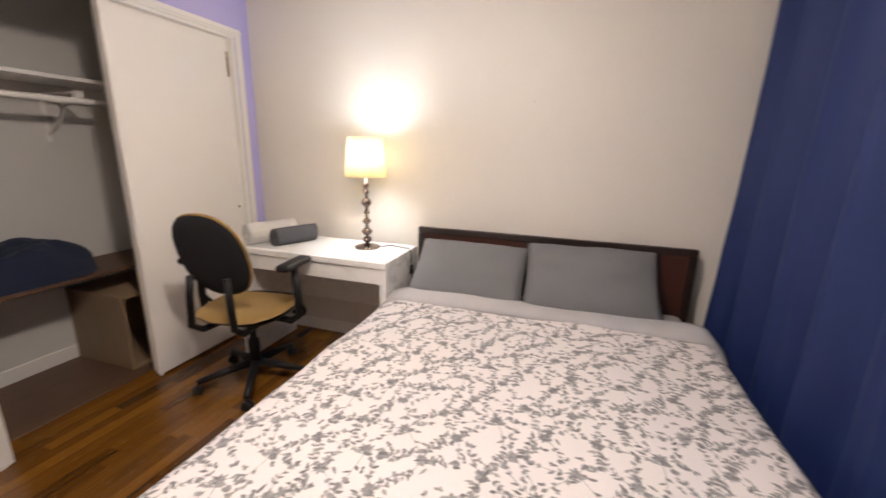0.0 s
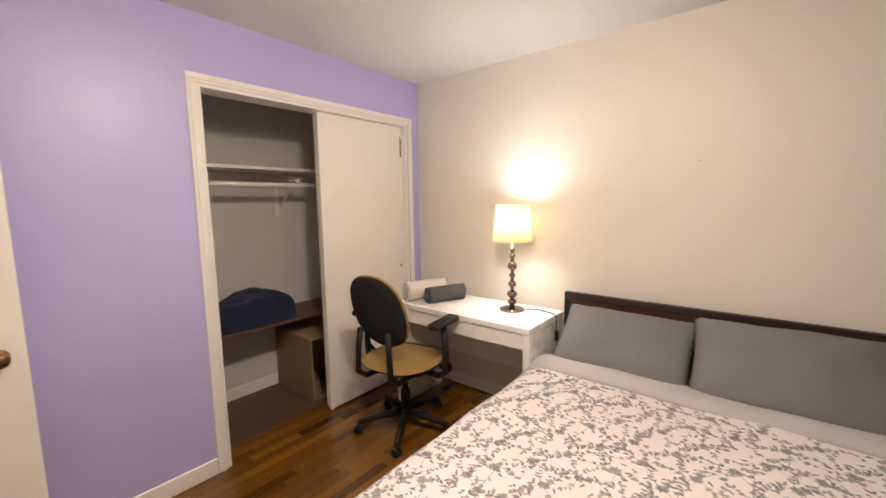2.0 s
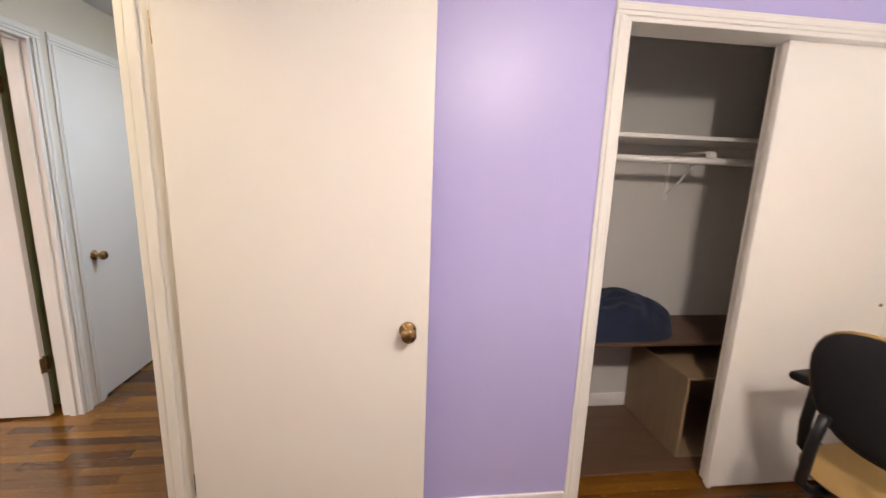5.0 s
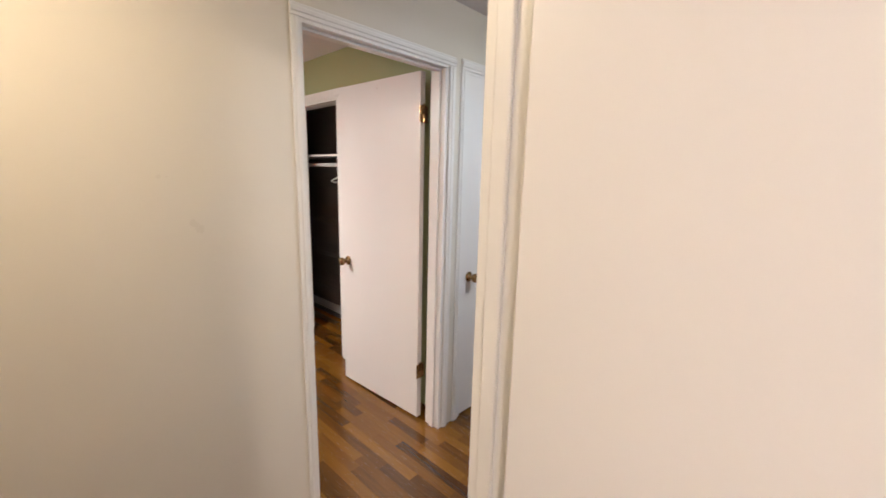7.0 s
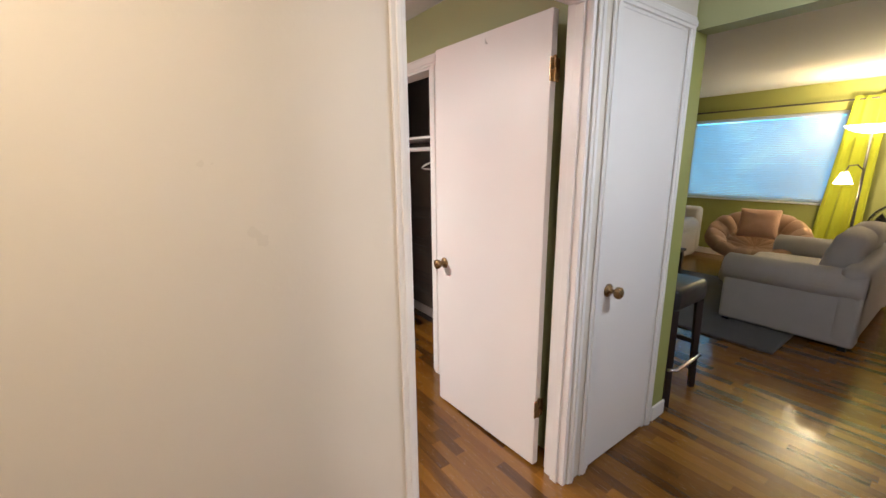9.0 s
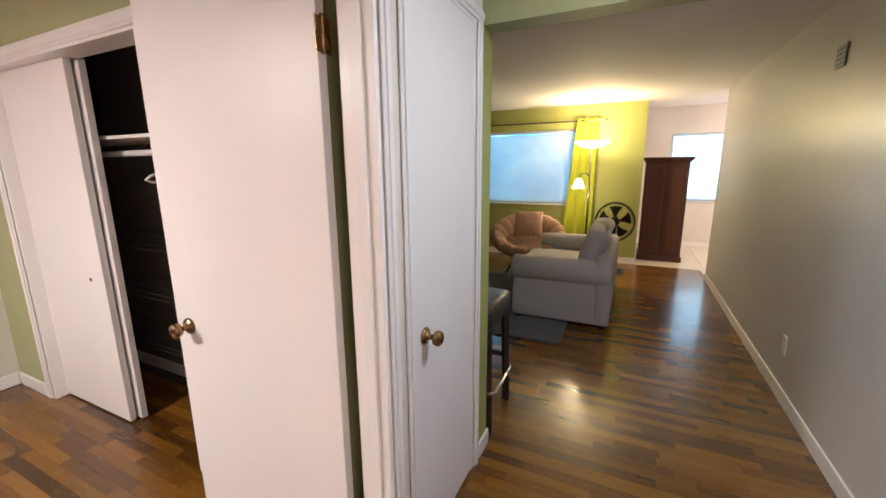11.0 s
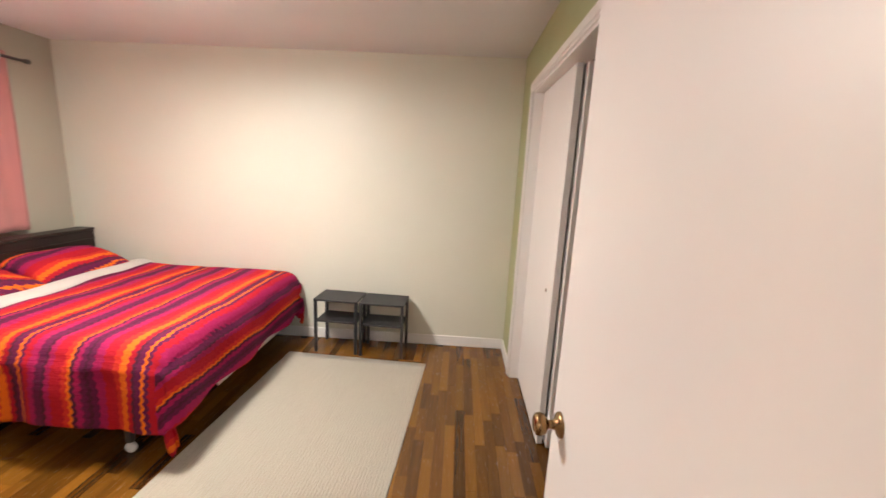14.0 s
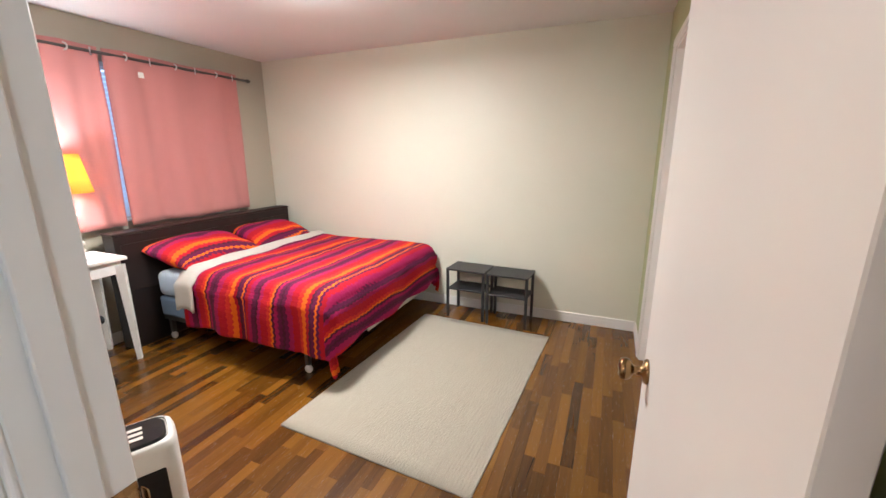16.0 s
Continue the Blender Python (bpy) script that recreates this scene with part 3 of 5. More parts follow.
def window_x(name, x, side, y0, y1, z0, z1, backdrop, label, slats=True, tilt=36, pitch=0.026, inside=0.03, depth=0.12):
    """A window in a wall whose room face is at x (the room lies towards side): frame, panes, sill, blind."""
    th = tagged(new(name), label, "window", kind="structure")
    xo = x - side * depth
    fx0, fx1 = sorted((xo + side * 0.01, xo + side * 0.05))
    for n, a, b, c, d in (("stile", y0, y0 + 0.045, z0, z1), ("stile", y1 - 0.045, y1, z0, z1), ("rail", y0 + 0.045, y1 - 0.045, z0, z0 + 0.045), ("rail", y0 + 0.045, y1 - 0.045, z1 - 0.045, z1)):
        part(n, box(fx0, fx1, a, b, c, d, 0.004), WHITEPL, th)
    sx0, sx1 = sorted((x - side * 0.07, x + side * 0.03))
    part("window_sill", box(sx0, sx1, y0 - 0.03, y1 + 0.03, z0 - 0.022, z0 - 0.001, 0.004), TRIM, th)
    if slats:
        bl = tagged(new("window_blind"), "white horizontal slat blind in the window", "blind")
        px = x - side * inside
        part("headrail", box(px - 0.015, px + 0.015, y0 + 0.01, y1 - 0.01, z1 - 0.035, z1 - 0.003, 0.003), SLAT, bl)
        part("bottom_rail", box(px - 0.012, px + 0.012, y0 + 0.012, y1 - 0.012, z0 + 0.012, z0 + 0.026, 0.003), SLAT, bl)
        n = int((z1 - z0 - 0.07) / pitch)
        me = mesh_from("slat", box(-pitch * 0.52, pitch * 0.52, y0 + 0.012, y1 - 0.012, -0.0006, 0.0006), SLAT)
        for k in range(n):
            ob = new("slat", me)
            ob.matrix_world = pose(px, 0, z0 + 0.04 + k * pitch, 0, side * tilt, 0)
            ob.parent = bl
        for fy in (0.12, 0.5, 0.88):
            yy = y0 + (y1 - y0) * fy
            part("cord", tube([(px + side * 0.013, yy, z0 + 0.02), (px + side * 0.013, yy, z1 - 0.02)], 0.0012, 5), WHITEPL, bl)
    return th


def sky_card(name, x, y0, y1, z0, z1, strength, c):
    """The glowing outdoors behind a window: pale sky with soft foliage shapes."""
    m = Mat(name, 1.0)
    p = m.world_coords()
    n = m.noise(p, 1.6, 4.0, 0.6, 0.6)
    col = m.ramp(n, [(0.36, tuple(v * 0.6 for v in c)), (0.50, c), (0.64, tuple(min(1.0, v * 1.25 + 0.22) for v in c))])
    m.colour((0, 0, 0))
    m.set(m.bsdf, "Emission Color", col)
    m.set(m.bsdf, "Emission Strength", strength)
    return structure("backdrop", box(x - 0.01, x + 0.01, y0, y1, z0, z1), m.mat, "bright daylight outside the window")


sky_card("outdoors_living", -9.0, -4.4, -0.78, 0.3, 2.9, SKY_LIVING, (0.10, 0.46, 0.80))
sky_card("outdoors_dining", -10.6, -0.8, 1.4, 0.3, 2.8, SKY_DINING, (0.34, 0.66, 0.90))
sky_card("outdoors_bed_1", 2.3, -0.2, 3.0, 0.4, 2.9, SKY_BED, (0.06, 0.40, 0.85))
sky_card("outdoors_bed_2", 1.9, -4.6, -1.6, 0.4, 2.9, SKY_BED, (0.30, 0.50, 0.9))
window_x("window_1", -8.1, 1, -3.34, -1.57, 0.88, 2.03, None, "wide living room window with white blinds", tilt=56, pitch=0.024)
window_x("window_2", -10.0, 1, -0.16, 0.76, 0.84, 2.03, None, "bright dining room window with blinds", pitch=0.03)
window_x("window_3", 1.62, -1, 0.35, 2.2, 1.27, 2.12, None, "bedroom window with blue-lit blinds behind curtains", tilt=62, pitch=0.036)
window_x("window_4", 1.13, -1, -4.0, -2.2, 0.95, 2.08, None, "bedroom window with blinds behind pink curtains", tilt=62, pitch=0.036)

# ---- curtains ----


def curtain_panel(name, x, y0, y1, z0, z1, material, waves, amp, label, seed=0.0, taper=0.0, thing_parent=None, lean=0.0):
    """A hanging panel in soft folds along y; taper narrows it towards the hem."""
    def f(u, v):
        z = z1 + (z0 - z1) * v
        y = y0 + (y1 - y0) * u
        y += taper * v * (0.5 - u) * (y1 - y0) + lean * v
        a = amp * (0.75 + 0.5 * noise.noise(Vector((u * 3 + seed, v * 0.8, seed))))
        ph = 2 * math.pi * waves * u + 0.5 * math.sin(v * 2.0 + seed) + 1.2 * noise.noise(Vector((u * 2, v * 1.3, seed + 5)))
        return Vector((x + a * (math.sin(ph) + 0.28 * math.sin(2.6 * ph + 1.7 * seed) * (0.4 + v)) * (0.7 + 0.3 * v), y + 0.012 * math.cos(ph) * v, z + 0.006 * math.sin(ph * 0.5)))
    return part(name, grid_sheet(int(waves * 18), 26, f, 0.0025), material, thing_parent, label, True)


def curtain_set(name, label, x, z_rod, y0, y1, panels, material, rod_mat, wave_len, amp, z0, grommets=True, finial=True):
    th = thing(name, label, "curtain", None)
    rod = thing("curtain_rod", "dark metal curtain rod above the window", "curtain rod")
    part("rod", tube([(x, y0, z_rod), (x, y1, z_rod)], 0.011, 12), rod_mat, rod)
    for yy, s in ((y0, -1), (y1, 1)):
        if finial:
            bm = lathe([(0.0, 0), (0.016, 0.002), (0.018, 0.01), (0.012, 0.018), (0.016, 0.028), (0.0, 0.034)], 16)
            part("finial", bm, rod_mat, rod, "", True, pose(x, yy, z_rod, -90 * s))
    for k, (a, b, taper, *lean) in enumerate(panels):
        waves = max(2, round((b - a) / wave_len))
        p = curtain_panel("panel", x, a, b, z0, z_rod + 0.035, material, waves, amp, "", 3.7 * k + 1, taper, th, lean[0] if lean else 0.0)
        if grommets:
            for j in range(waves * 2):
                yy = a + (b - a) * (j + 0.25) / (waves * 2)
                part("grommet", lathe([(0.018, -0.004), (0.026, -0.003), (0.027, 0.0), (0.026, 0.003), (0.018, 0.004), (0.018, -0.004)], 20), STEEL, p, "", True, pose(x, yy, z_rod, 90, 0, 35 if j % 2 else -35))
    return th


curtain_set("blue_curtains", "royal blue blackout curtains hanging in deep folds", 1.48, 2.075, 0.1, 2.80, [(1.44, 2.79, 0.0), (0.22, 1.32, 0.0)], CURTB, STEEL, 0.27, 0.08, 0.06)
curtain_set("pink_curtains", "pink grommet curtains drawn over the window", 1.06, 2.12, -4.24, -2.05, [(-4.12, -3.02, 0.0), (-2.99, -2.1, 0.0)], PINK, DARKSTEEL, 0.34, 0.018, 0.90)
curtain_set("lime_curtain", "lime green curtain tied beside the living room window", -8.0, 2.13, -3.7, -1.15, [(-1.54, -1.24, -0.55, -0.12), (-3.62, -3.36, 0.1)], LIME, DARKSTEEL, 0.12, 0.03, 0.08, False)

# ---- bedroom one ----


def fold1(s, half, r):
    """A cloth that lies flat to half, turns over a rounded edge and hangs: place and drop at length s."""
    a, sg = abs(s), 1 if s >= 0 else -1
    if a <= half - r:
        return s, 0.0
    arc = a - (half - r)
    if arc < r * math.pi / 2:
        th = arc / r
        return sg * (half - r + r * math.sin(th)), r * (1 - math.cos(th))
    return sg * (half + 0.03 * (arc - r * math.pi / 2)), r + arc - r * math.pi / 2


def quilt(half_x, y0, y1, top, drop, r, seed, wrinkle=0.012, foot_drop=0.0, nx=70, ny=80, thick=0.018, wave=0.02):
    """A duvet over a bed that runs along y: hangs at both sides, and at the foot (y0) if asked."""
    def f(u, v):
        s = (2 * u - 1) * (half_x + drop)
        t = y0 - foot_drop + (y1 - y0 + foot_drop) * v
        x, dz = fold1(s, half_x, r)
        y, fz = t, 0.0
        if t < y0 + r:
            yy, fz = fold1(y0 + 2.0 - t, 2.0, r)
            y = y0 + 2.0 - yy
        w = noise.noise(Vector((x * 2.3 + seed, y * 2.1, seed))) + 0.5 * noise.noise(Vector((x * 6 + seed, y * 5, seed)))
        hang = max(0.0, max(dz, fz) - r)
        z = top - max(dz, fz) - 0.35 * min(dz, fz) + wrinkle * w
        sg = 1 if s > 0 else -1
        if dz > r:
            x += sg * (wave * math.sin(y * 17 + seed * 3 + 2 * noise.noise(Vector((y * 2, seed, 0)))) * min(1, hang / 0.15) + 0.02)
        if fz > r:
            y -= wave * math.sin(x * 15 + seed) * min(1, hang / 0.15)
        return Vector((x, y, z))
    return grid_sheet(nx, ny, f, thick)


bed = thing("bed", "double bed with dark headboard and grey floral duvet", "bed")
hx0, hx1 = -0.225, 1.325
part("headboard", joined(box(hx0, hx1, 2.755, 2.79, 0.835, 0.872, 0.004), box(hx0, hx0 + 0.035, 2.755, 2.79, 0, 0.835, 0.003), box(hx1 - 0.035, hx1, 2.755, 2.79, 0, 0.835, 0.003)), ESPRESSO, bed, "near-black wooden headboard rim")
part("headboard_panel", box(hx0 + 0.035, hx1 - 0.035, 2.765, 2.785, 0.25, 0.835, 0.002), MAHOG, bed, "dark reddish brown panel")
part("side_rail", box(-0.20, -0.17, 0.80, 2.755, 0.16, 0.30, 0.004), ESPRESSO, bed)
part("side_rail", box(1.27, 1.30, 0.80, 2.755, 0.16, 0.30, 0.004), ESPRESSO, bed)
part("footboard", box(-0.20, 1.30, 0.77, 0.80, 0.16, 0.30, 0.004), ESPRESSO, bed)
for lx in (-0.18, 1.28):
    part("leg", box(lx - 0.025, lx + 0.025, 0.775, 0.825, 0, 0.16, 0.004), ESPRESSO, bed)
part("mattress", box(-0.19, 1.29, 0.80, 2.745, 0.24, 0.52, 0.04, 4), SHEET, bed, "pale grey fitted sheet over the mattress", True)
dv = thing("duvet", "white cotton duvet printed with grey leaves on the bed", "duvet")
part("cover", quilt(0.795, 0.80, 2.40, 0.555, 0.36, 0.07, 1.0, 0.012, 0.30, 100, 120), FLORAL, dv, "", True, pose(0.55, 0, 0))


def sprigs(half_x, drop, y0, y1, f, seed):
    """The print: clumps of a flower, toothed leaves on bent stems and loose buds, set in a half-drop repeat."""
    r = random.Random(seed)
    verts, faces, turn = [], [], [0.0, 0.0, 0.0]

    def put(pts):
        i = len(verts)
        for s, t in pts:
            ds, dt = s - turn[1], t - turn[2]
            s, t = turn[1] + ds * math.cos(turn[0]) - dt * math.sin(turn[0]), turn[2] + ds * math.sin(turn[0]) + dt * math.cos(turn[0])
            u, v = (s / (half_x + drop) + 1) / 2, (t - 0.50) / 1.90
            u, v = min(max(u, 0.002), 0.998), min(max(v, 0.002), 0.998)
            a, b, c = f(u, v), f(u + 0.001, v), f(u, v + 0.001)
            n = (b - a).cross(c - a).normalized()
            verts.append(a + n * 0.0012 * (1 if n.z > -0.2 else -1))
        faces.append(tuple(range(i, i + len(pts))))

    def leaf(s, t, ang, ln, w, teeth=0):
        c, d = math.cos(ang), math.sin(ang)
        n = 5 if not teeth else 7
        up, low = [], []
        for k in range(n):
            q = (k + 0.5) / n
            ww = w * math.sin(math.pi * q ** 0.8) * (1 if not teeth or k % 2 else 0.6)
            x = ln * q
            up.append((s + x * c - ww * d, t + x * d + ww * c))
            low.append((s + x * c + ww * d, t + x * d - ww * c))
        put([(s, t)] + low + [(s + ln * c, t + ln * d)] + up[::-1])

    def stem(s, t, ang, ln, bend, w=0.0009):
        pts, x, y, a = [], s, t, ang
        for k in range(7):
            pts.append((x, y, a))
            x, y, a = x + ln / 6 * math.cos(a), y + ln / 6 * math.sin(a), a + bend / 6
        for p, q in zip(pts, pts[1:]):
            put([(p[0] - w * math.sin(p[2]), p[1] + w * math.cos(p[2])), (p[0] + w * math.sin(p[2]), p[1] - w * math.cos(p[2])),
                 (q[0] + w * math.sin(q[2]), q[1] - w * math.cos(q[2])), (q[0] - w * math.sin(q[2]), q[1] + w * math.cos(q[2]))])
        return pts

    motifs = []
    for k in range(3):
        motifs.append((r.uniform(0, 6.28), r.randrange(10**6)))
    row = 0
    t = y0 + 0.03
    while t < y1 - 0.02:
        s = -(half_x + drop) + (0.075 if row % 2 else 0.0)
        col = 0
        while s < half_x + drop:
            base, ms = motifs[(row + 2 * col) % 3]
            q = random.Random(ms)
            cs, ctt = s + r.uniform(-0.012, 0.012), t + r.uniform(-0.012, 0.012)
            turn[:] = [r.uniform(-0.9, 0.9), cs, ctt]
            for k in range(9):
                leaf(cs, ctt, base + k * 0.698 + q.uniform(-0.2, 0.2), q.uniform(0.016, 0.026), 0.0070, 1)
            for k in range(7):
                leaf(cs + q.uniform(-0.035, 0.035), ctt + q.uniform(-0.035, 0.035), q.uniform(0, 6.28), q.uniform(0.020, 0.036), q.uniform(0.0045, 0.0080), 1)
            for k in range(4):
                a = base + k * 1.57 + q.uniform(-0.5, 0.5)
                pts = stem(cs, ctt, a, q.uniform(0.07, 0.12), q.uniform(-1.3, 1.3))
                for m_, p in enumerate(pts[2:]):
                    for sd in (-1, 1):
                        if q.random() < 0.62:
                            leaf(p[0], p[1], p[2] + sd * q.uniform(0.5, 1.1), q.uniform(0.011, 0.024), q.uniform(0.0030, 0.0058), q.random() < 0.3)
                leaf(pts[-1][0], pts[-1][1], pts[-1][2], 0.018, 0.006)
            for k in range(5):
                bs, bt = cs + q.uniform(-0.085, 0.085), ctt + q.uniform(-0.07, 0.07)
                for w in range(3):
                    leaf(bs, bt, q.uniform(0, 6.28), q.uniform(0.010, 0.016), 0.0045)
            s += 0.15
            col += 1
        t += 0.108
        row += 1
    me = bpy.data.meshes.new("printed_pattern")
    me.from_pydata(verts, [], faces)
    me.materials.append(INK)
    return me


def dv_f(u, v):
    s = (2 * u - 1) * (0.795 + 0.36)
    t = 0.50 + 1.90 * v
    x, dz = fold1(s, 0.795, 0.07)
    y, fz = t, 0.0
    if t < 0.87:
        yy, fz = fold1(2.80 - t, 2.0, 0.07)
        y = 2.80 - yy
    w = noise.noise(Vector((x * 2.3 + 1.0, y * 2.1, 1.0))) + 0.5 * noise.noise(Vector((x * 6 + 1.0, y * 5, 1.0)))
    z = 0.555 - max(dz, fz) - 0.35 * min(dz, fz) + 0.012 * w
    if dz > 0.07:
        x += (1 if s > 0 else -1) * (0.02 * math.sin(y * 17 + 3.0 + 2 * noise.noise(Vector((y * 2, 1.0, 0)))) * min(1, max(0, max(dz, fz) - 0.07) / 0.15) + 0.02)
    return Vector((x, y, z))


pr = new("printed_pattern", sprigs(0.795, 0.36, 0.50, 2.32, dv_f, 5))
pr.matrix_world = pose(0.55, 0, 0)
pr.parent = dv
tagged(pr, "grey printed leaves and flowers", kind="stuff")


def fold_f(u, v):
    s = (2 * u - 1) * (0.80 + 0.30)
    x, dz = fold1(s, 0.80, 0.07)
    y = 2.285 + 0.24 * v + 0.03 * noise.noise(Vector((u * 4, 1, 2))) - 0.02 * (u - 0.5)
    y += 0.05 * u
    bulge = 0.030 * math.sin(math.pi * min(1, v * 1.15 + 0.02)) ** 0.6
    z = 0.557 - dz + bulge + 0.010 * noise.noise(Vector((x * 4, y * 6, 3)))
    if dz > 0.07:
        x += math.copysign(0.025, s)
    return Vector((x, y, z))


part("folded_edge", grid_sheet(60, 12, fold_f, 0.02), SHEET, dv, "pale grey underside folded back", True, pose(0.55, 0, 0))
p1 = tagged(part("pillow", pillow(0.68, 0.42, 0.17, seed=1.0), GREYCOT, smooth=True, m=pose(0.15, 2.60, 0.665, 42, 0, -2)), "plump grey pillow against the headboard", "pillow", "pillows on the grey bed")
p2 = tagged(part("pillow", pillow(0.69, 0.44, 0.18, seed=4.0), GREYCOT, smooth=True, m=pose(0.81, 2.595, 0.69, 44, 0, 3)), "plump grey pillow against the headboard", "pillow", "pillows on the grey bed")

# desk
desk = thing("desk", "white laminate desk with one wide drawer", "desk")
dx0, dx1, dy0, dy1 = -1.255, -0.235, 2.31, 2.765
part("desktop", box(dx0, dx1, dy0, dy1, 0.712, 0.745, 0.002), WHITELAM, desk)
part("side_panel", box(dx1 - 0.038, dx1, dy0 + 0.002, dy1, 0, 0.711, 0.002), WHITELAM, desk)
part("side_panel", box(dx0, dx0 + 0.038, dy0 + 0.002, dy1, 0, 0.711, 0.002), WHITELAM, desk)
part("drawer", box(dx0 + 0.042, dx1 - 0.042, dy0 + 0.012, dy0 + 0.40, 0.618, 0.706, 0.002), WHITELAM, desk)
part("back_panel", box(dx0 + 0.038, dx1 - 0.038, dy1 - 0.018, dy1, 0.30, 0.711, 0.001), WHITELAM, desk)
part("desk_edge", box(dx0 + 0.02, dx1 - 0.02, dy0 + 0.03, dy1 - 0.02, 0.7452, 0.7468, 0.0005), plain("white_glass_top", (0.82, 0.81, 0.78), 0.12, vary=0.02), desk, "glossy inset desk surface")


def baluster():
    """The turned stem of the lamp: beads of growing size on a dished foot."""
    prof = [(0.0, 0.0), (0.078, 0.0), (0.078, 0.008), (0.066, 0.014), (0.030, 0.020), (0.016, 0.028)]
    z = 0.03
    for r, h in ((0.029, 0.045), (0.033, 0.052), (0.014, 0.016), (0.026, 0.045), (0.013, 0.016), (0.019, 0.032), (0.012, 0.014), (0.030, 0.060), (0.012, 0.018), (0.018, 0.03), (0.009, 0.012), (0.017, 0.03)):
        for k in range(7):
            a = k / 6
            prof.append((0.009 + (r - 0.009) * math.sin(math.pi * a) ** 0.8, z + h * a))
        z += h
    prof += [(0.006, z), (0.006, z + 0.05), (0.0, z + 0.05)]
    return lathe(prof, 28), z


def table_lamp(label, m, shade_mat, energy, stem_mat, r0=0.100, r1=0.120, sh=0.225):
    th = thing("table_lamp", label, "lamp", m)
    bm, z = baluster()
    part("stem", bm, stem_mat, th, "turned dark metal stem", True).matrix_parent_inverse = Matrix()
    zs = z + 0.034
    bm = lathe([(r1, zs), (r1 - 0.002, zs + 0.001), (r0 - 0.002, zs + sh), (r0, zs + sh), (r1, zs)], 40)
    part("shade", bm, shade_mat, th, "lit cloth lampshade", True)
    part("bulb", lathe([(0.0, 0), (0.013, 0.002), (0.014, 0.02), (0.03, 0.055), (0.03, 0.075), (0.018, 0.098), (0.0, 0.103)], 16, at=(0, 0, zs + 0.05)), BULB, th, "glowing bulb", True)
    part("spider", joined(tube([(-r0 + 0.002, 0, zs + sh - 0.01), (r0 - 0.002, 0, zs + sh - 0.01)], 0.0015, 6), tube([(0, -r0 + 0.002, zs + sh - 0.01), (0, r0 - 0.002, zs + sh - 0.01)], 0.0015, 6)), DARKSTEEL, th)
    lamp("lamp_light", "POINT", energy, WHITE, m @ pose(0, 0, zs + 0.15), size=0.075)
    return th


table_lamp("lit table lamp with beaded bronze stem on the desk", pose(-0.50, 2.60, 0.747), SHADE, L_TABLE, plain("bronze_stem", (0.20, 0.15, 0.13), 0.25, 0.9))
cord = [(-0.43, 2.64, 0.752), (-0.36, 2.67, 0.757), (-0.29, 2.66, 0.753), (-0.245, 2.655, 0.752), (-0.228, 2.65, 0.735), (-0.226, 2.645, 0.66), (-0.23, 2.66, 0.60), (-0.235, 2.70, 0.45)]
lc = thing("lamp_cord", "thin black lamp cord with an inline switch over the desk edge", "cord")
part("cable", tube(cord, 0.003, 8), BLACKPL, lc, "", True)
part("switch", box(-0.236, -0.216, 2.64, 2.665, 0.59, 0.65, 0.006, 2), BLACKPL, lc)


def towel_roll(name, length, r, material, m, label):
    """A rolled towel: a spiral of cloth with soft ends."""
    pts = []
    turns = 3.2
    for k in range(96):
        a = k / 95
        rr = 0.012 + (r - 0.012) * a
        pts.append((rr * math.cos(turns * 6.283 * a), rr * math.sin(turns * 6.283 * a)))
    def f(u, v):
        i = min(95, int(u * 95 + 0.5))
        x, z = pts[i]
        wob = 0.006 * noise.noise(Vector((v * 5, u * 9, r * 40)))
        return Vector((x * (1 + wob * 8), (v - 0.5) * length * (1 + 0.02 * math.sin(u * 40)), z * (1 + wob * 8)))
    bm = grid_sheet(95, 14, f, 0.009)
    return tagged(part(name, bm, material, smooth=True, m=m), label, "towel", "rolled towels on the desk")


towel_roll("rolled_towel", 0.30, 0.066, TOWELW, pose(-1.145, 2.50, 0.815, 0, 0, -24), "rolled white towel lying on the desk")
towel_roll("rolled_towel", 0.27, 0.053, TOWELG, pose(-0.985, 2.53, 0.802, 0, 0, -24), "rolled dark grey towel lying on the desk")

# office chair


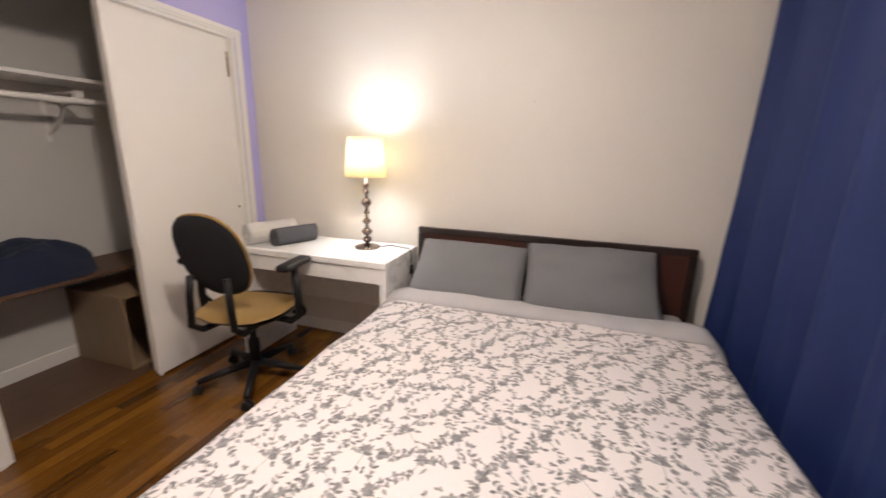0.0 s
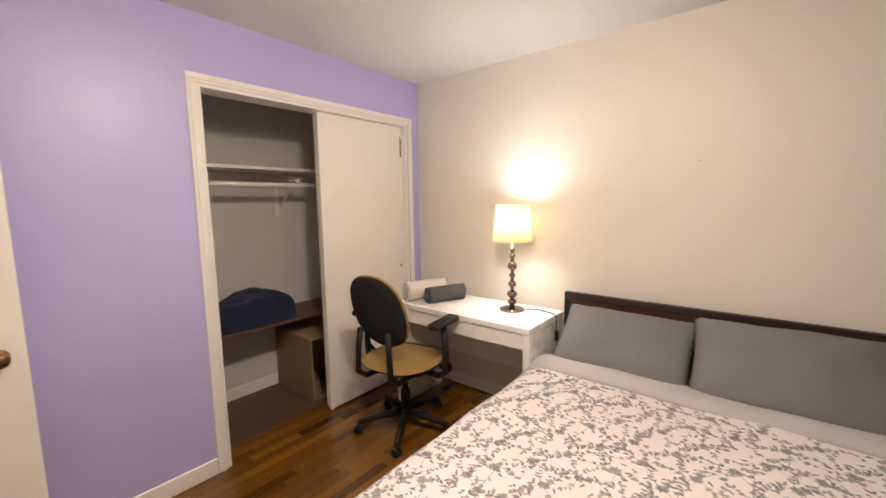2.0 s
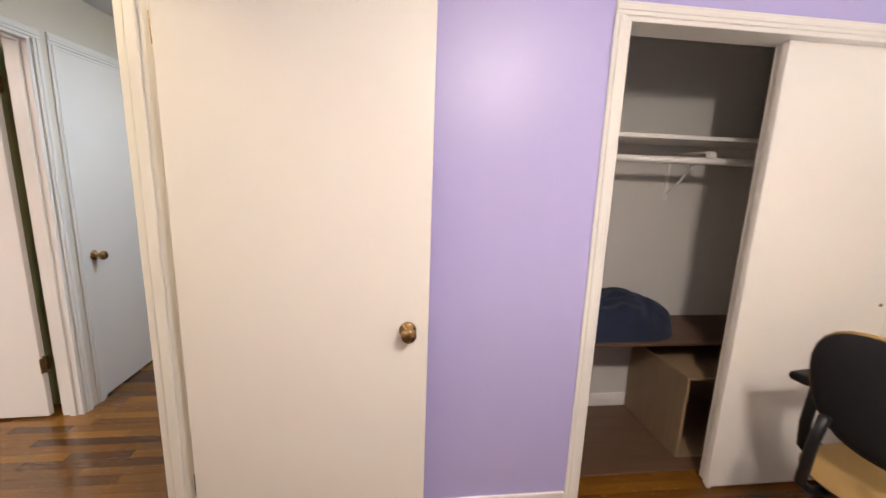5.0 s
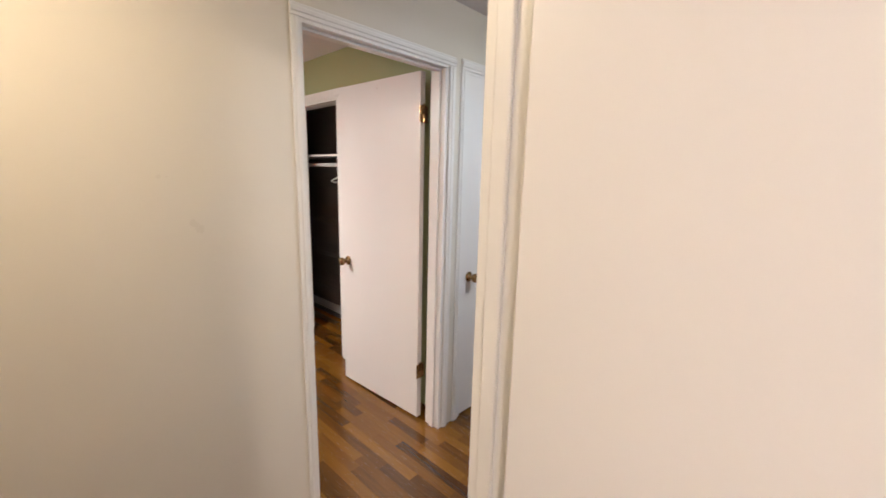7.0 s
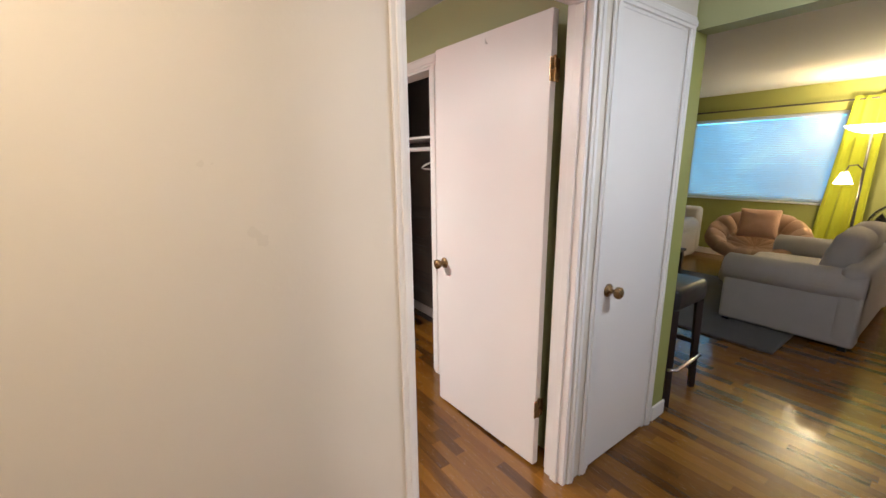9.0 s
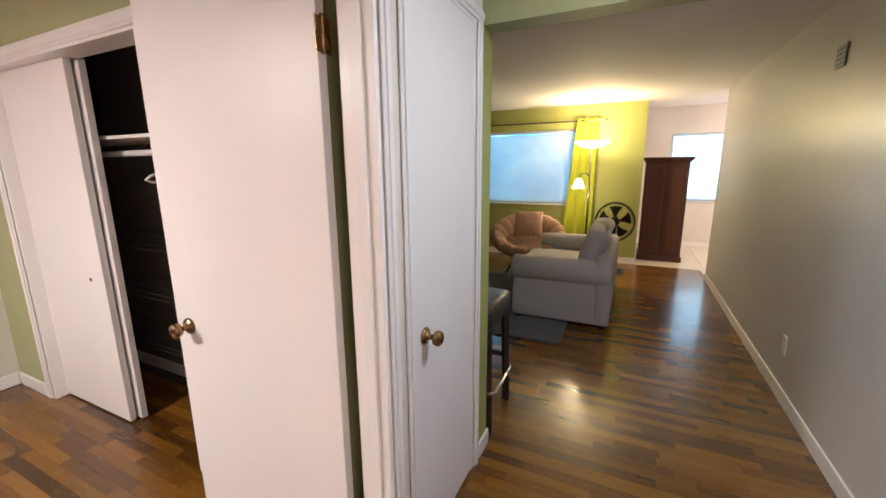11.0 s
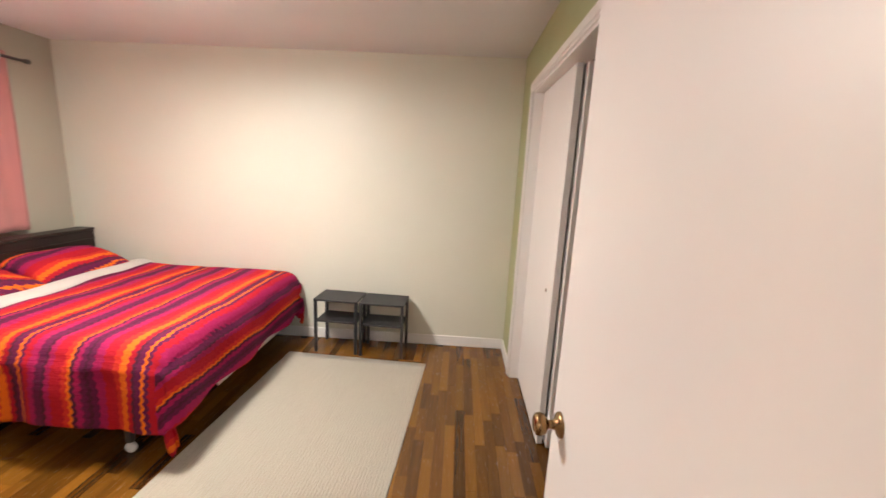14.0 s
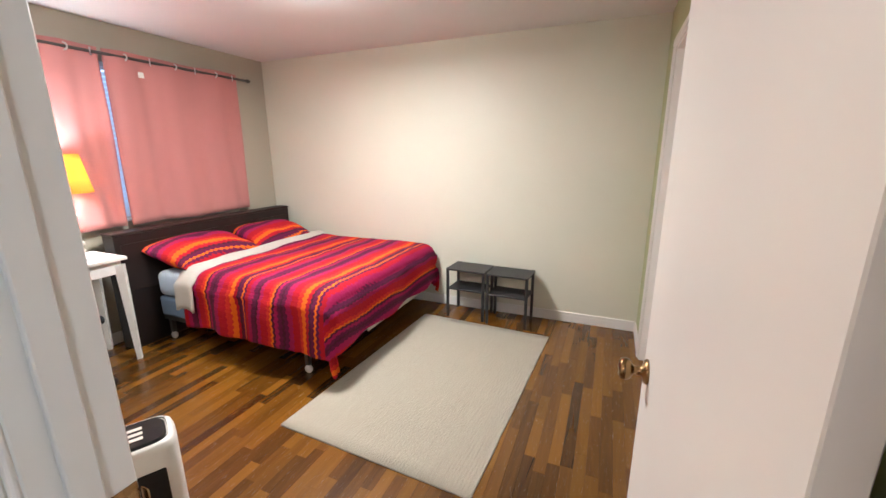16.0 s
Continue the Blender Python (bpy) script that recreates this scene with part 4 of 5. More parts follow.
def office_chair(m):
    th = thing("office_chair", "black office chair with mustard cloth seat and armrests", "chair", m)

    def add(name, bm, mat, label="", smooth=False):
        ob = part(name, bm, mat, None, label, smooth)
        ob.parent = th
        return ob
    for k in range(5):
        a = radians(72 * k - 10)
        c, s = math.cos(a), math.sin(a)
        leg = add("base_leg", tube([(0.03 * c, 0.03 * s, 0.115), (0.16 * c, 0.16 * s, 0.10), (0.30 * c, 0.30 * s, 0.075)], [0.026, 0.021, 0.016], 10), BLACKPL, "", True)
        bm = bmesh.new()
        for o in (-0.013, 0.013):
            b2 = lathe([(0.0, -0.009), (0.022, -0.009), (0.027, -0.004), (0.027, 0.004), (0.022, 0.009), (0.0, 0.009)], 18)
            bmesh.ops.rotate(b2, cent=(0, 0, 0), matrix=Matrix.Rotation(radians(90), 3, "X"), verts=b2.verts)
            bmesh.ops.translate(b2, vec=(0, o, 0), verts=b2.verts)
            bm2 = joined(bm, b2)
            bm = bm2
        box(-0.012, 0.02, -0.003, 0.003, -0.005, 0.035, 0.002, 1, bm)
        cs = part("castor", bm, BLACKPL, leg, "twin-wheel castor", True, pose(0.30 * c, 0.30 * s, 0.0272, 0, 0, 72 * k + 50))
    add("gas_column", lathe([(0.0, 0.09), (0.030, 0.09), (0.030, 0.26), (0.018, 0.265), (0.018, 0.40), (0.0, 0.40)], 18), BLACKPL, "", True)
    add("mechanism", box(-0.10, 0.10, -0.08, 0.08, 0.375, 0.415, 0.012, 2), BLACKPL)

    def seat_f(side):
        def f(u, v):
            a, b = 2 * u - 1, 2 * v - 1
            d = (abs(a) ** 3.2 + abs(b) ** 3.2) ** (1 / 3.2)
            k = max(abs(a), abs(b)) / d if d > 1e-6 else 1
            x, y = a * k * 0.245, b * k * 0.24
            q = max(abs(a), abs(b))
            e = max(0, 1 - q ** 5)
            z = 0.455 + (0.035 if side > 0 else -0.035) * e ** 0.5
            if side > 0:
                z += -0.03 * max(0, a) ** 2 + 0.012 * b * b
            return Vector((x + 0.02, y, z))
        return f
    bm = grid_sheet(20, 20, seat_f(1))
    add("seat", bm, MUSTARD, "mustard cloth seat cushion", True)
    add("seat_pan", grid_sheet(20, 20, seat_f(-1)), BLACKPL, "black seat pan", True)

    def back_f(side):
        def f(u, v):
            a, b = 2 * u - 1, 2 * v - 1
            d = (abs(a) ** 2.4 + abs(b) ** 2.4) ** (1 / 2.4)
            k = max(abs(a), abs(b)) / d if d > 1e-6 else 1
            y, z = a * k * 0.188, b * k * 0.215
            q = max(abs(a), abs(b))
            e = max(0, 1 - q ** 4)
            x = -0.245 + 0.25 * (y * y) - 0.32 * z + (0.035 if side > 0 else -0.03) * e ** 0.5
            return Vector((x, y, 0.815 + z))
        return f
    add("backrest", grid_sheet(20, 20, back_f(1)), MUSTARD, "mustard cloth backrest cushion", True)
    add("backrest_shell", grid_sheet(20, 20, back_f(-1)), BLACKCL, "black rear shell", True)
    rim = []
    for t in range(33):
        ca, sa = math.cos(t * 0.19635), math.sin(t * 0.19635)
        k = max(abs(ca), abs(sa))
        q = back_f(1)((ca / k + 1) / 2, (sa / k + 1) / 2)
        rim.append(q + Vector((0.012, 0, 0)))
    add("backrest_piping", tube(rim, 0.008, 8), MUSTARD, "", True)
    for s in (-1, 1):
        add("back_support", tube([(-0.06, 0.10 * s, 0.40), (-0.22, 0.12 * s, 0.41), (-0.285, 0.12 * s, 0.46), (-0.285, 0.11 * s, 0.62), (-0.275, 0.10 * s, 0.72)], 0.017, 10), BLACKPL, "", True)
        add("arm_upright", tube([(0.0, 0.16 * s, 0.41), (0.0, 0.25 * s, 0.40), (0.0, 0.295 * s, 0.43), (0.0, 0.302 * s, 0.52), (0.0, 0.29 * s, 0.72)], 0.02, 10), BLACKPL, "", True)
        add("arm_brace", tube([(0.10, 0.20 * s, 0.41), (0.10, 0.27 * s, 0.40), (0.06, 0.30 * s, 0.44), (0.01, 0.304 * s, 0.50)], 0.012, 8), BLACKPL, "", True)
        bm = box(-0.12, 0.13, 0.288 * s - 0.04, 0.288 * s + 0.04, 0.715, 0.752, 0.018, 4)
        add("armrest", bm, BLACKPL, "black padded armrest", True)
    return th


office_chair(pose(-0.995, 2.13, 0, 0, 0, 98))

# closet one
part_door = tagged(new("closet_door"), "white flush sliding closet door half open", "door")
part("panel", box(-1.568, -1.535, 1.948, 2.70, 0.015, 2.010, 0.002), DOORW, part_door)
part("panel_2", box(-1.612, -1.58, 1.965, 2.685, 0.015, 2.010, 0.002), DOORW, part_door)
part("finger_pull", lathe([(0.0, 0.0), (0.008, 0.0), (0.009, 0.002), (0.006, 0.003), (0.0, 0.002)], 14), BRASS, part_door, "small round finger pull", True, pose(-1.535, 2.655, 0.93, 0, 90))
part("guide", box(-1.56, -1.54, 1.955, 1.975, 0.0, 0.02, 0.003), WHITEPL, part_door, "white plastic floor guide")
part("slot", box(-1.536, -1.5335, 2.672, 2.686, 1.78, 1.93), BRASS, part_door, "worn hinge recess")
for z in (1.82, 1.88):
    part("screw_hole", box(-1.5345, -1.5325, 2.668, 2.694, z, z + 0.006), DARKSTEEL, part_door)
sh = thing("closet_shelf", "white painted shelf across the closet", "shelf")
part("board", box(-2.249, -1.88, 1.101, 2.899, 1.655, 1.675, 0.002), TRIM, sh)
part("cleat", box(-2.249, -2.23, 1.101, 2.899, 1.57, 1.654, 0.002), TRIM, sh)
rd = thing("closet_rod", "white hanging rod on brackets under the shelf", "rod")
part("rod", tube([(-1.945, 1.101, 1.56), (-1.945, 2.899, 1.56)], 0.017, 14), TRIM, rd, "", True)
part("bracket", joined(box(-2.249, -2.24, 2.02, 2.04, 1.34, 1.57), tube([(-2.244, 2.03, 1.38), (-2.14, 2.03, 1.45), (-2.06, 2.03, 1.54), (-1.93, 2.03, 1.565)], 0.006, 8), box(-2.24, -1.92, 2.025, 2.035, 1.60, 1.61), box(-1.955, -1.92, 2.015, 2.045, 1.575, 1.60)), TRIM, rd, "white shelf bracket")
bench = thing("closet_bench", "brown board resting across the closet", "board")
part("board", box(-2.245, -1.84, 1.105, 2.895, 0.60, 0.62, 0.003), WALNUT, bench)
for yy in (1.115, 2.875):
    part("cleat", box(-2.24, -1.90, yy - 0.009, yy + 0.009, 0.55, 0.599, 0.001), WALNUT, bench)
cfl = thing("closet_floor_board", "dull brown board covering the closet floor", "board")
part("board", box(-2.235, -1.66, 1.117, 2.88, 0.0, 0.006, 0.001), WALNUT, cfl)
cub = thing("cubby_box", "open wood-veneer box standing under the closet board", "box")
for nm, b in (("side", (-2.22, -1.745, 1.94, 1.955, 0.0065, 0.455)), ("side", (-2.22, -1.745, 2.60, 2.615, 0.0065, 0.455)), ("back", (-2.235, -2.22, 1.94, 2.615, 0.0065, 0.455)), ("top", (-2.235, -1.745, 1.94, 2.615, 0.455, 0.47)), ("bottom", (-2.22, -1.745, 1.955, 2.60, 0.0065, 0.022))):
    part(nm, box(*b, 0.001), PARTICLE, cub)


def heap(w, d, h, seed):
    def f(u, v):
        a, b = 2 * u - 1, 2 * v - 1
        rr = (abs(a) ** 3 + abs(b) ** 3) ** (1 / 3)
        k = max(abs(a), abs(b)) / rr if rr > 1e-6 else 1
        q = max(abs(a), abs(b))
        z = h * max(0, 1 - q ** 6) ** 0.5
        z *= 0.85 + 0.35 * noise.noise(Vector((a * 1.6 + seed, b * 1.6, seed)))
        z += 0.018 * noise.noise(Vector((a * 6, b * 6, seed))) * (1 if q < 0.98 else 0)
        return Vector((a * k * w / 2, b * k * d / 2, max(0, z)))
    return grid_sheet(44, 44, f)


bm = heap(0.38, 0.78, 0.21, 2.0)
box(-0.12, 0.12, -0.2, 0.2, 0.0, 0.05, bm=bm)
tagged(part("folded_blanket", bm, NAVY, smooth=True, m=pose(-2.04, 1.60, 0.621)), "navy plush blanket heaped on the closet board", "blanket")


def ceiling_lamp(label, m, energy, colour, down, k=1.0):
    th = thing("ceiling_lamp", label, "lamp", m)
    part("base", lathe([(0.0, 0.0), (0.15 * k, 0.0), (0.155 * k, -0.012), (0.15 * k, -0.022), (0.0, -0.022)], 40), WHITEPL, th, "", True)
    part("dome", lathe([(0.148 * k, -0.022), (0.145 * k, -0.05), (0.125 * k, -0.078), (0.09 * k, -0.095), (0.05 * k, -0.103), (0.0, -0.106)], 40), DOME, th, "lit frosted glass dome", True)
    ob = lamp("dome_light", "AREA", energy * down, colour, m @ pose(0, 0, -0.13), size=0.26)
    ob.data.shape = "DISK"
    lamp("dome_glow", "POINT", energy * (1 - down), colour, m @ pose(0, 0, -0.17), size=0.08)
    return th


ceiling_lamp("lit flush dome ceiling lamp", pose(0.15, 1.15, H), L_ROOM_A, NEUTRAL, 0.3)
ceiling_lamp("lit flush dome ceiling lamp", pose(-0.66, -3.03, H), L_ROOM_B, (1.0, 0.965, 0.92), 0.82, 0.76)
# Warm hall dome is out of view, inferred from the wall's bright upper end.
ceiling_lamp("unseen lit dome lamp added on the hall ceiling", pose(-0.72, -0.80, H), L_HALL * 1.1, (1.0, 0.76, 0.44), 0.75)
# Made-up cool dome, added to light the hall closet door and jambs.
ceiling_lamp("unseen lit dome lamp added on the hall ceiling", pose(-2.75, -0.30, H), L_HALL * 2.0, (0.76, 0.88, 1.0), 0.75)
nail = thing("nail", "small dark nail remaining in the white wall", "nail")
part("shank", tube([(0.43, 2.831, 1.615), (0.43, 2.82, 1.617)], 0.002, 8), DARKSTEEL, nail)

# ---- bedroom two ----
bed2 = thing("bed", "double bed on a metal frame with dark bookcase headboard", "bed")
BY0, BY1, BX0, BX1 = -4.42, -2.98, -0.82, 0.86
hb2 = part("headboard", box(0.88, 1.01, -4.43, -2.765, 0.0, 0.864, 0.004), ESPRESSO, bed2, "near-black bookcase headboard")
part("cap", box(0.876, 1.014, -4.436, -2.758, 0.865, 0.884, 0.004), ESPRESSO, hb2)
for py0, py1 in ((-4.40, -3.62), (-3.58, -2.80)):
    part("panel", box(0.870, 0.8795, py0, py1, 0.45, 0.80, 0.002), ESPRESSO, hb2)
part("box_spring", box(BX0 + 0.02, BX1, BY0, BY1, 0.20, 0.36, 0.02, 2), BLUEBOX, bed2, "blue box spring")
part("dust_cover", box(BX0 - 0.002, BX0 + 0.012, BY0 + 0.02, BY1 - 0.35, 0.205, 0.245, 0.003), BEIGESHEET, bed2, "torn pale dust cover at the foot")
part("mattress", box(BX0, BX1, BY0, BY1, 0.36, 0.56, 0.05, 4), BLUEMAT, bed2, "pale blue mattress", True)
for yy in (BY0 + 0.05, BY1 - 0.03):
    part("frame_rail", box(BX0 + 0.1, BX1, yy - 0.018, yy + 0.018, 0.165, 0.199, 0.002), DARKSTEEL, bed2)
part("frame_rail", box(BX0 + 0.28, BX0 + 0.315, BY0 + 0.05, BY1 - 0.05, 0.165, 0.199, 0.002), DARKSTEEL, bed2)
for xx in (-0.55, 0.80):
    for yy in (-4.34, -3.012):
        lg = part("frame_leg", box(xx - 0.016, xx + 0.016, yy - 0.016, yy + 0.016, 0.06, 0.168, 0.002), DARKSTEEL, bed2)
        bm = lathe([(0.0, -0.012), (0.024, -0.012), (0.028, -0.008), (0.028, 0.008), (0.024, 0.012), (0.0, 0.012)], 20)
        bmesh.ops.rotate(bm, cent=(0, 0, 0), matrix=Matrix.Rotation(radians(90), 3, "X"), verts=bm.verts)
        part("castor", bm, plain("clear_castor", (0.6, 0.6, 0.58), 0.2), lg, "pale plastic castor", True, pose(xx, yy, 0.0285))
dv2 = thing("duvet", "crimson orange and plum striped duvet on the bed", "duvet")
HALF = (BY1 - BY0) / 2


def dv2_f(u, v):
    """Across the bed (u: far side to near side), from the foot (v = 0) to the turned-back edge."""
    s = (2 * u - 1) * (HALF + (0.41 - 0.085 * min(1, v * 3.5) + 0.015 * math.sin(v * 21) if u > 0.5 else 0.40)) + 0.06 * (2 * u if u < 0.5 else 1)
    t = BX0 - 0.31 + (0.47 - BX0 + 0.31) * v
    yy, dz = fold1(s, HALF + 0.03, 0.08)
    x, fz = t, 0.0
    if t < BX0 + 0.08:
        q, fz = fold1(BX0 + 2.0 - t, 2.0, 0.08)
        x = BX0 + 2.0 - q
    w = noise.noise(Vector((t * 2.6, s * 2.4, 4))) + 0.5 * noise.noise(Vector((t * 7, s * 6, 1)))
    hang = max(0.0, max(dz, fz) - 0.08)
    z = 0.60 - max(dz, fz) - 0.22 * min(dz, fz) + 0.013 * w
    y = (BY0 + BY1) / 2 + yy
    if dz > 0.08:
        y += math.copysign(0.02 + 0.025 * math.sin(t * 15 + 1.5 * noise.noise(Vector((t * 3, 0, 0)))) * min(1, hang / 0.12), s)
    if fz > 0.08:
        x -= 0.02 + 0.02 * math.sin(s * 11) * min(1, hang / 0.12)
    y = max(y, -4.505)
    return Vector((x, y, max(z, 0.10)))


part("cover", grid_sheet(96, 90, dv2_f, 0.02), STRIPE, dv2, "", True)


def dv2_fold(u, v):
    s = (2 * u - 1) * (HALF + 0.24) + 0.04
    t = 0.40 + 0.17 * v + 0.03 * noise.noise(Vector((u * 4, 2, 7))) - 0.05 * u
    yy, dz = fold1(s, HALF + 0.04, 0.08)
    z = 0.602 - dz + 0.028 * math.sin(math.pi * min(1, v * 1.1)) ** 0.6 + 0.008 * noise.noise(Vector((s * 4, t * 6, 3)))
    y = (BY0 + BY1) / 2 + yy + (math.copysign(0.03, s) if dz > 0.08 else 0)
    return Vector((t, max(y, -4.50), z))


part("folded_edge", grid_sheet(60, 12, dv2_fold, 0.018), BEIGESHEET, dv2, "beige sheet folded back over the duvet", True)
tagged(part("pillow", pillow(0.50, 0.74, 0.20, seed=8.0), STRIPE, smooth=True, m=pose(0.70, -3.30, 0.68, 0, -14, 4)), "crimson striped pillow on the bed", "pillow", "striped pillows")
tagged(part("pillow", pillow(0.46, 0.68, 0.17, seed=9.0), STRIPE, smooth=True, m=pose(0.70, -4.02, 0.675, 0, -16, -6)), "crimson striped pillow on the bed", "pillow", "striped pillows")

rug = thing("area_rug", "ivory woven rug beside the bed", "rug", pose(-1.369, -3.332, 0, 0, 0, -3.0))


def rug_f(u, v):
    return Vector(((u - 0.5) * 1.10 + 0.004 * noise.noise(Vector((u, v * 9, 1))), (v - 0.5) * 1.665, 0.008 + 0.0015 * noise.noise(Vector((u * 7, v * 9, 0))) + 0.0016 * math.cos(u * 6.28319 * 64)))


part("weave", grid_sheet(256, 20, rug_f, 0.0075), RUGB, rug, "", True).matrix_parent_inverse = Matrix()


def side_table(m):
    th = thing("side_table", "small black metal side table with a lower shelf", "table", m, "side tables by the wall")
    def add(n, bm, mat=BLACKM):
        part(n, bm, mat).parent = th
    add("top", box(-0.178, 0.178, -0.13, 0.13, 0.432, 0.448, 0.002))
    add("shelf", box(-0.166, 0.166, -0.118, 0.118, 0.255, 0.268, 0.001))
    for sx in (-1, 1):
        for sy in (-1, 1):
            add("leg", box(sx * 0.165 - 0.011, sx * 0.165 + 0.011, sy * 0.117 - 0.011, sy * 0.117 + 0.011, 0, 0.432, 0.002))
    return th


st = side_table(pose(-1.597, -4.328, 0, 0, 0, -2))
copy_thing(st, pose(-1.228, -4.352, 0, 0, 0, -3))

tg = thing("curtain_tag", "small white paper tag pinned to the pink curtain", "tag")
part("tag", box(1.028, 1.030, -3.26, -3.22, 1.99, 2.03, 0.0005), WHITEPL, tg)
hk = thing("door_hook", "white over-door hook on the bedroom door", "hook")
part("strap", joined(box(-2.4900, -2.4545, -1.862, -1.842, 2.0345, 2.0365), box(-2.4545, -2.4525, -1.862, -1.842, 1.985, 2.0365)), WHITEPL, hk)
part("hook", tube([(-2.4525, -1.852, 1.99), (-2.435, -1.852, 1.982), (-2.43, -1.852, 2.0)], 0.003, 6), WHITEPL, hk, "", True)
# closet two
cd2 = tagged(new("closet_door"), "white flush sliding closet door partly open", "door")
part("panel", box(-2.695, -2.662, -4.03, -3.29, 0.012, 2.018, 0.002), DOORW, cd2)
part("panel_2", box(-2.742, -2.71, -4.00, -3.26, 0.012, 2.018, 0.002), DOORW, cd2)
part("finger_pull", lathe([(0.0, 0.0), (0.011, 0.0), (0.012, 0.002), (0.008, 0.003), (0.0, 0.001)], 16), BRASS, cd2, "small round finger pull", True, pose(-2.662, -3.43, 0.87, 0, 90))
for z, dd in ((1.63, 0.36), (1.05, 0.3), (0.75, 0.3), (0.42, 0.3)):
    s2 = thing("closet_shelf", "shelf at the back of the dark closet", "shelf", None, "shelves in the dark closet")
    if z > 1.5:
        part("board", box(-3.139, -3.139 + dd, -4.279, -2.301, z, z + 0.018, 0.002), TRIM, s2)
    else:
        # White wires coloured as dark metal, standing in for the closet's shade.
        for k in range(4):
            part("wire", tube([(-3.13 + 0.09 * k, -4.279, z), (-3.13 + 0.09 * k, -2.301, z)], 0.003, 6), DARKSTEEL, s2)
        part("front_wire", tube([(-2.86, -4.279, z - 0.03), (-2.86, -2.301, z - 0.03)], 0.003, 6), DARKSTEEL, s2)
rd2 = thing("closet_rod", "white hanging rod in the dark closet", "rod")
part("rod", tube([(-2.86, -4.279, 1.56), (-2.86, -2.301, 1.56)], 0.016, 12), TRIM, rd2, "", True)
hg = thing("coat_hanger", "white plastic hanger on the closet rod", "hanger")
part("hanger_body", tube([(-2.86, -2.75, 1.50), (-2.70, -2.78, 1.44), (-2.68, -2.78, 1.425), (-2.70, -2.78, 1.415), (-3.02, -2.72, 1.415), (-3.04, -2.72, 1.425), (-3.02, -2.72, 1.44), (-2.86, -2.75, 1.50)], 0.007, 8), WHITEPL, hg, "", True)
part("hook", tube([(-2.86, -2.75, 1.50), (-2.86, -2.75, 1.535), (-2.84, -2.75, 1.555), (-2.845, -2.75, 1.575), (-2.86, -2.75, 1.581), (-2.878, -2.75, 1.572)], 0.003, 8), STEEL, hg, "", True)

# desk, lamp and chair under the window of bedroom two
dk2 = thing("writing_desk", "white wooden desk with tapered legs by the window", "desk")
part("desktop", box(0.70, 1.09, -2.738, -1.80, 0.732, 0.756, 0.004), WHITELAM, dk2)
part("apron", box(0.73, 1.05, -2.71, -1.84, 0.64, 0.731, 0.002), WHITELAM, dk2)
for lx in (0.735, 1.05):
    for ly in (-2.70, -1.84):
        part("leg", tube([(lx - (0.02 if lx < 0.9 else -0.02), ly, 0), (lx, ly, 0.70)], [0.020, 0.036], 4), WHITELAM, dk2)
table_lamp("lit table lamp with yellow shade on the white desk", pose(0.90, -2.58, 0.757), SHADEY, 36.0, plain("pale_stem", (0.7, 0.68, 0.62), 0.4), 0.095, 0.135, 0.245)
hch = thing("desk_chair", "black high-backed desk chair at the white desk", "chair")
part("backrest", grid_sheet(14, 14, lambda u, v: Vector((0.50 - 0.05 * v + 0.07 * (2 * u - 1) ** 2, -2.44 + (0.05 + 0.38 * u if v < 0.9 else 0.07 + 0.34 * u), 0.52 + 0.55 * v)), 0.05), BLACKCL, hch, "", True)
part("seat", box(0.46, 0.90, -2.44, -2.0, 0.42, 0.48, 0.03, 3), BLACKCL, hch, "", True)
part("spine", box(0.47, 0.50, -2.25, -2.19, 0.40, 0.56, 0.006, 2), BLACKPL, hch)
part("column", tube([(0.68, -2.22, 0.08), (0.68, -2.22, 0.42)], 0.025, 12), BLACKPL, hch)
for k in range(5):
    a = radians(72 * k + 10)
    leg = part("base_leg", tube([(0.68, -2.22, 0.10), (0.68 + 0.27 * math.cos(a), -2.22 + 0.27 * math.sin(a), 0.07)], [0.024, 0.016], 8), BLACKPL, hch, "", True)
    part("castor", lathe([(0.0, 0), (0.02, 0.002), (0.028, 0.028), (0.02, 0.05), (0.0, 0.056)], 14, at=(0.68 + 0.27 * math.cos(a), -2.22 + 0.27 * math.sin(a), 0)), BLACKPL, leg, "", True)
mon = thing("picture_frame", "thin black frame standing on the white desk", "frame")
fy0, fy1, fz0, fz1 = -2.48, -2.28, 0.757, 1.17
for nm, b in (("stile", (fy0, fy0 + 0.012, fz0, fz1)), ("stile", (fy1 - 0.012, fy1, fz0, fz1)), ("rail", (fy0 + 0.012, fy1 - 0.012, fz1 - 0.012, fz1)), ("rail", (fy0 + 0.012, fy1 - 0.012, fz0, fz0 + 0.012))):
    part(nm, box(0.80, 0.815, *b, 0.001), BLACKPL, mon)

ap = thing("air_purifier", "white air purifier with black front and top grille", "air purifier", pose(-0.825, -1.835, 0, 0, 0, -28) @ Matrix.Diagonal((0.8, 0.8, 0.92, 1)))


def apf(z0, z1, a, b, n=4.5, bm=None):
    bm = bm or bmesh.new()
    rings = []
    for z, k in ((z0, 0.985), (z0 + 0.01, 1.0), (z1 - 0.03, 1.0), (z1 - 0.008, 0.96), (z1, 0.90)):
        ring = []
        for i in range(48):
            t = 6.28319 * i / 48
            c, s = math.cos(t), math.sin(t)
            ring.append(bm.verts.new((a * k * math.copysign(abs(c) ** (2 / n), c), b * k * math.copysign(abs(s) ** (2 / n), s), z)))
        rings.append(ring)
    for r0, r1 in zip(rings, rings[1:]):
        for i in range(48):
            bm.faces.new((r0[i], r0[(i + 1) % 48], r1[(i + 1) % 48], r1[i]))
    bm.faces.new(rings[0][::-1])
    bm.faces.new(rings[-1])
    return bm


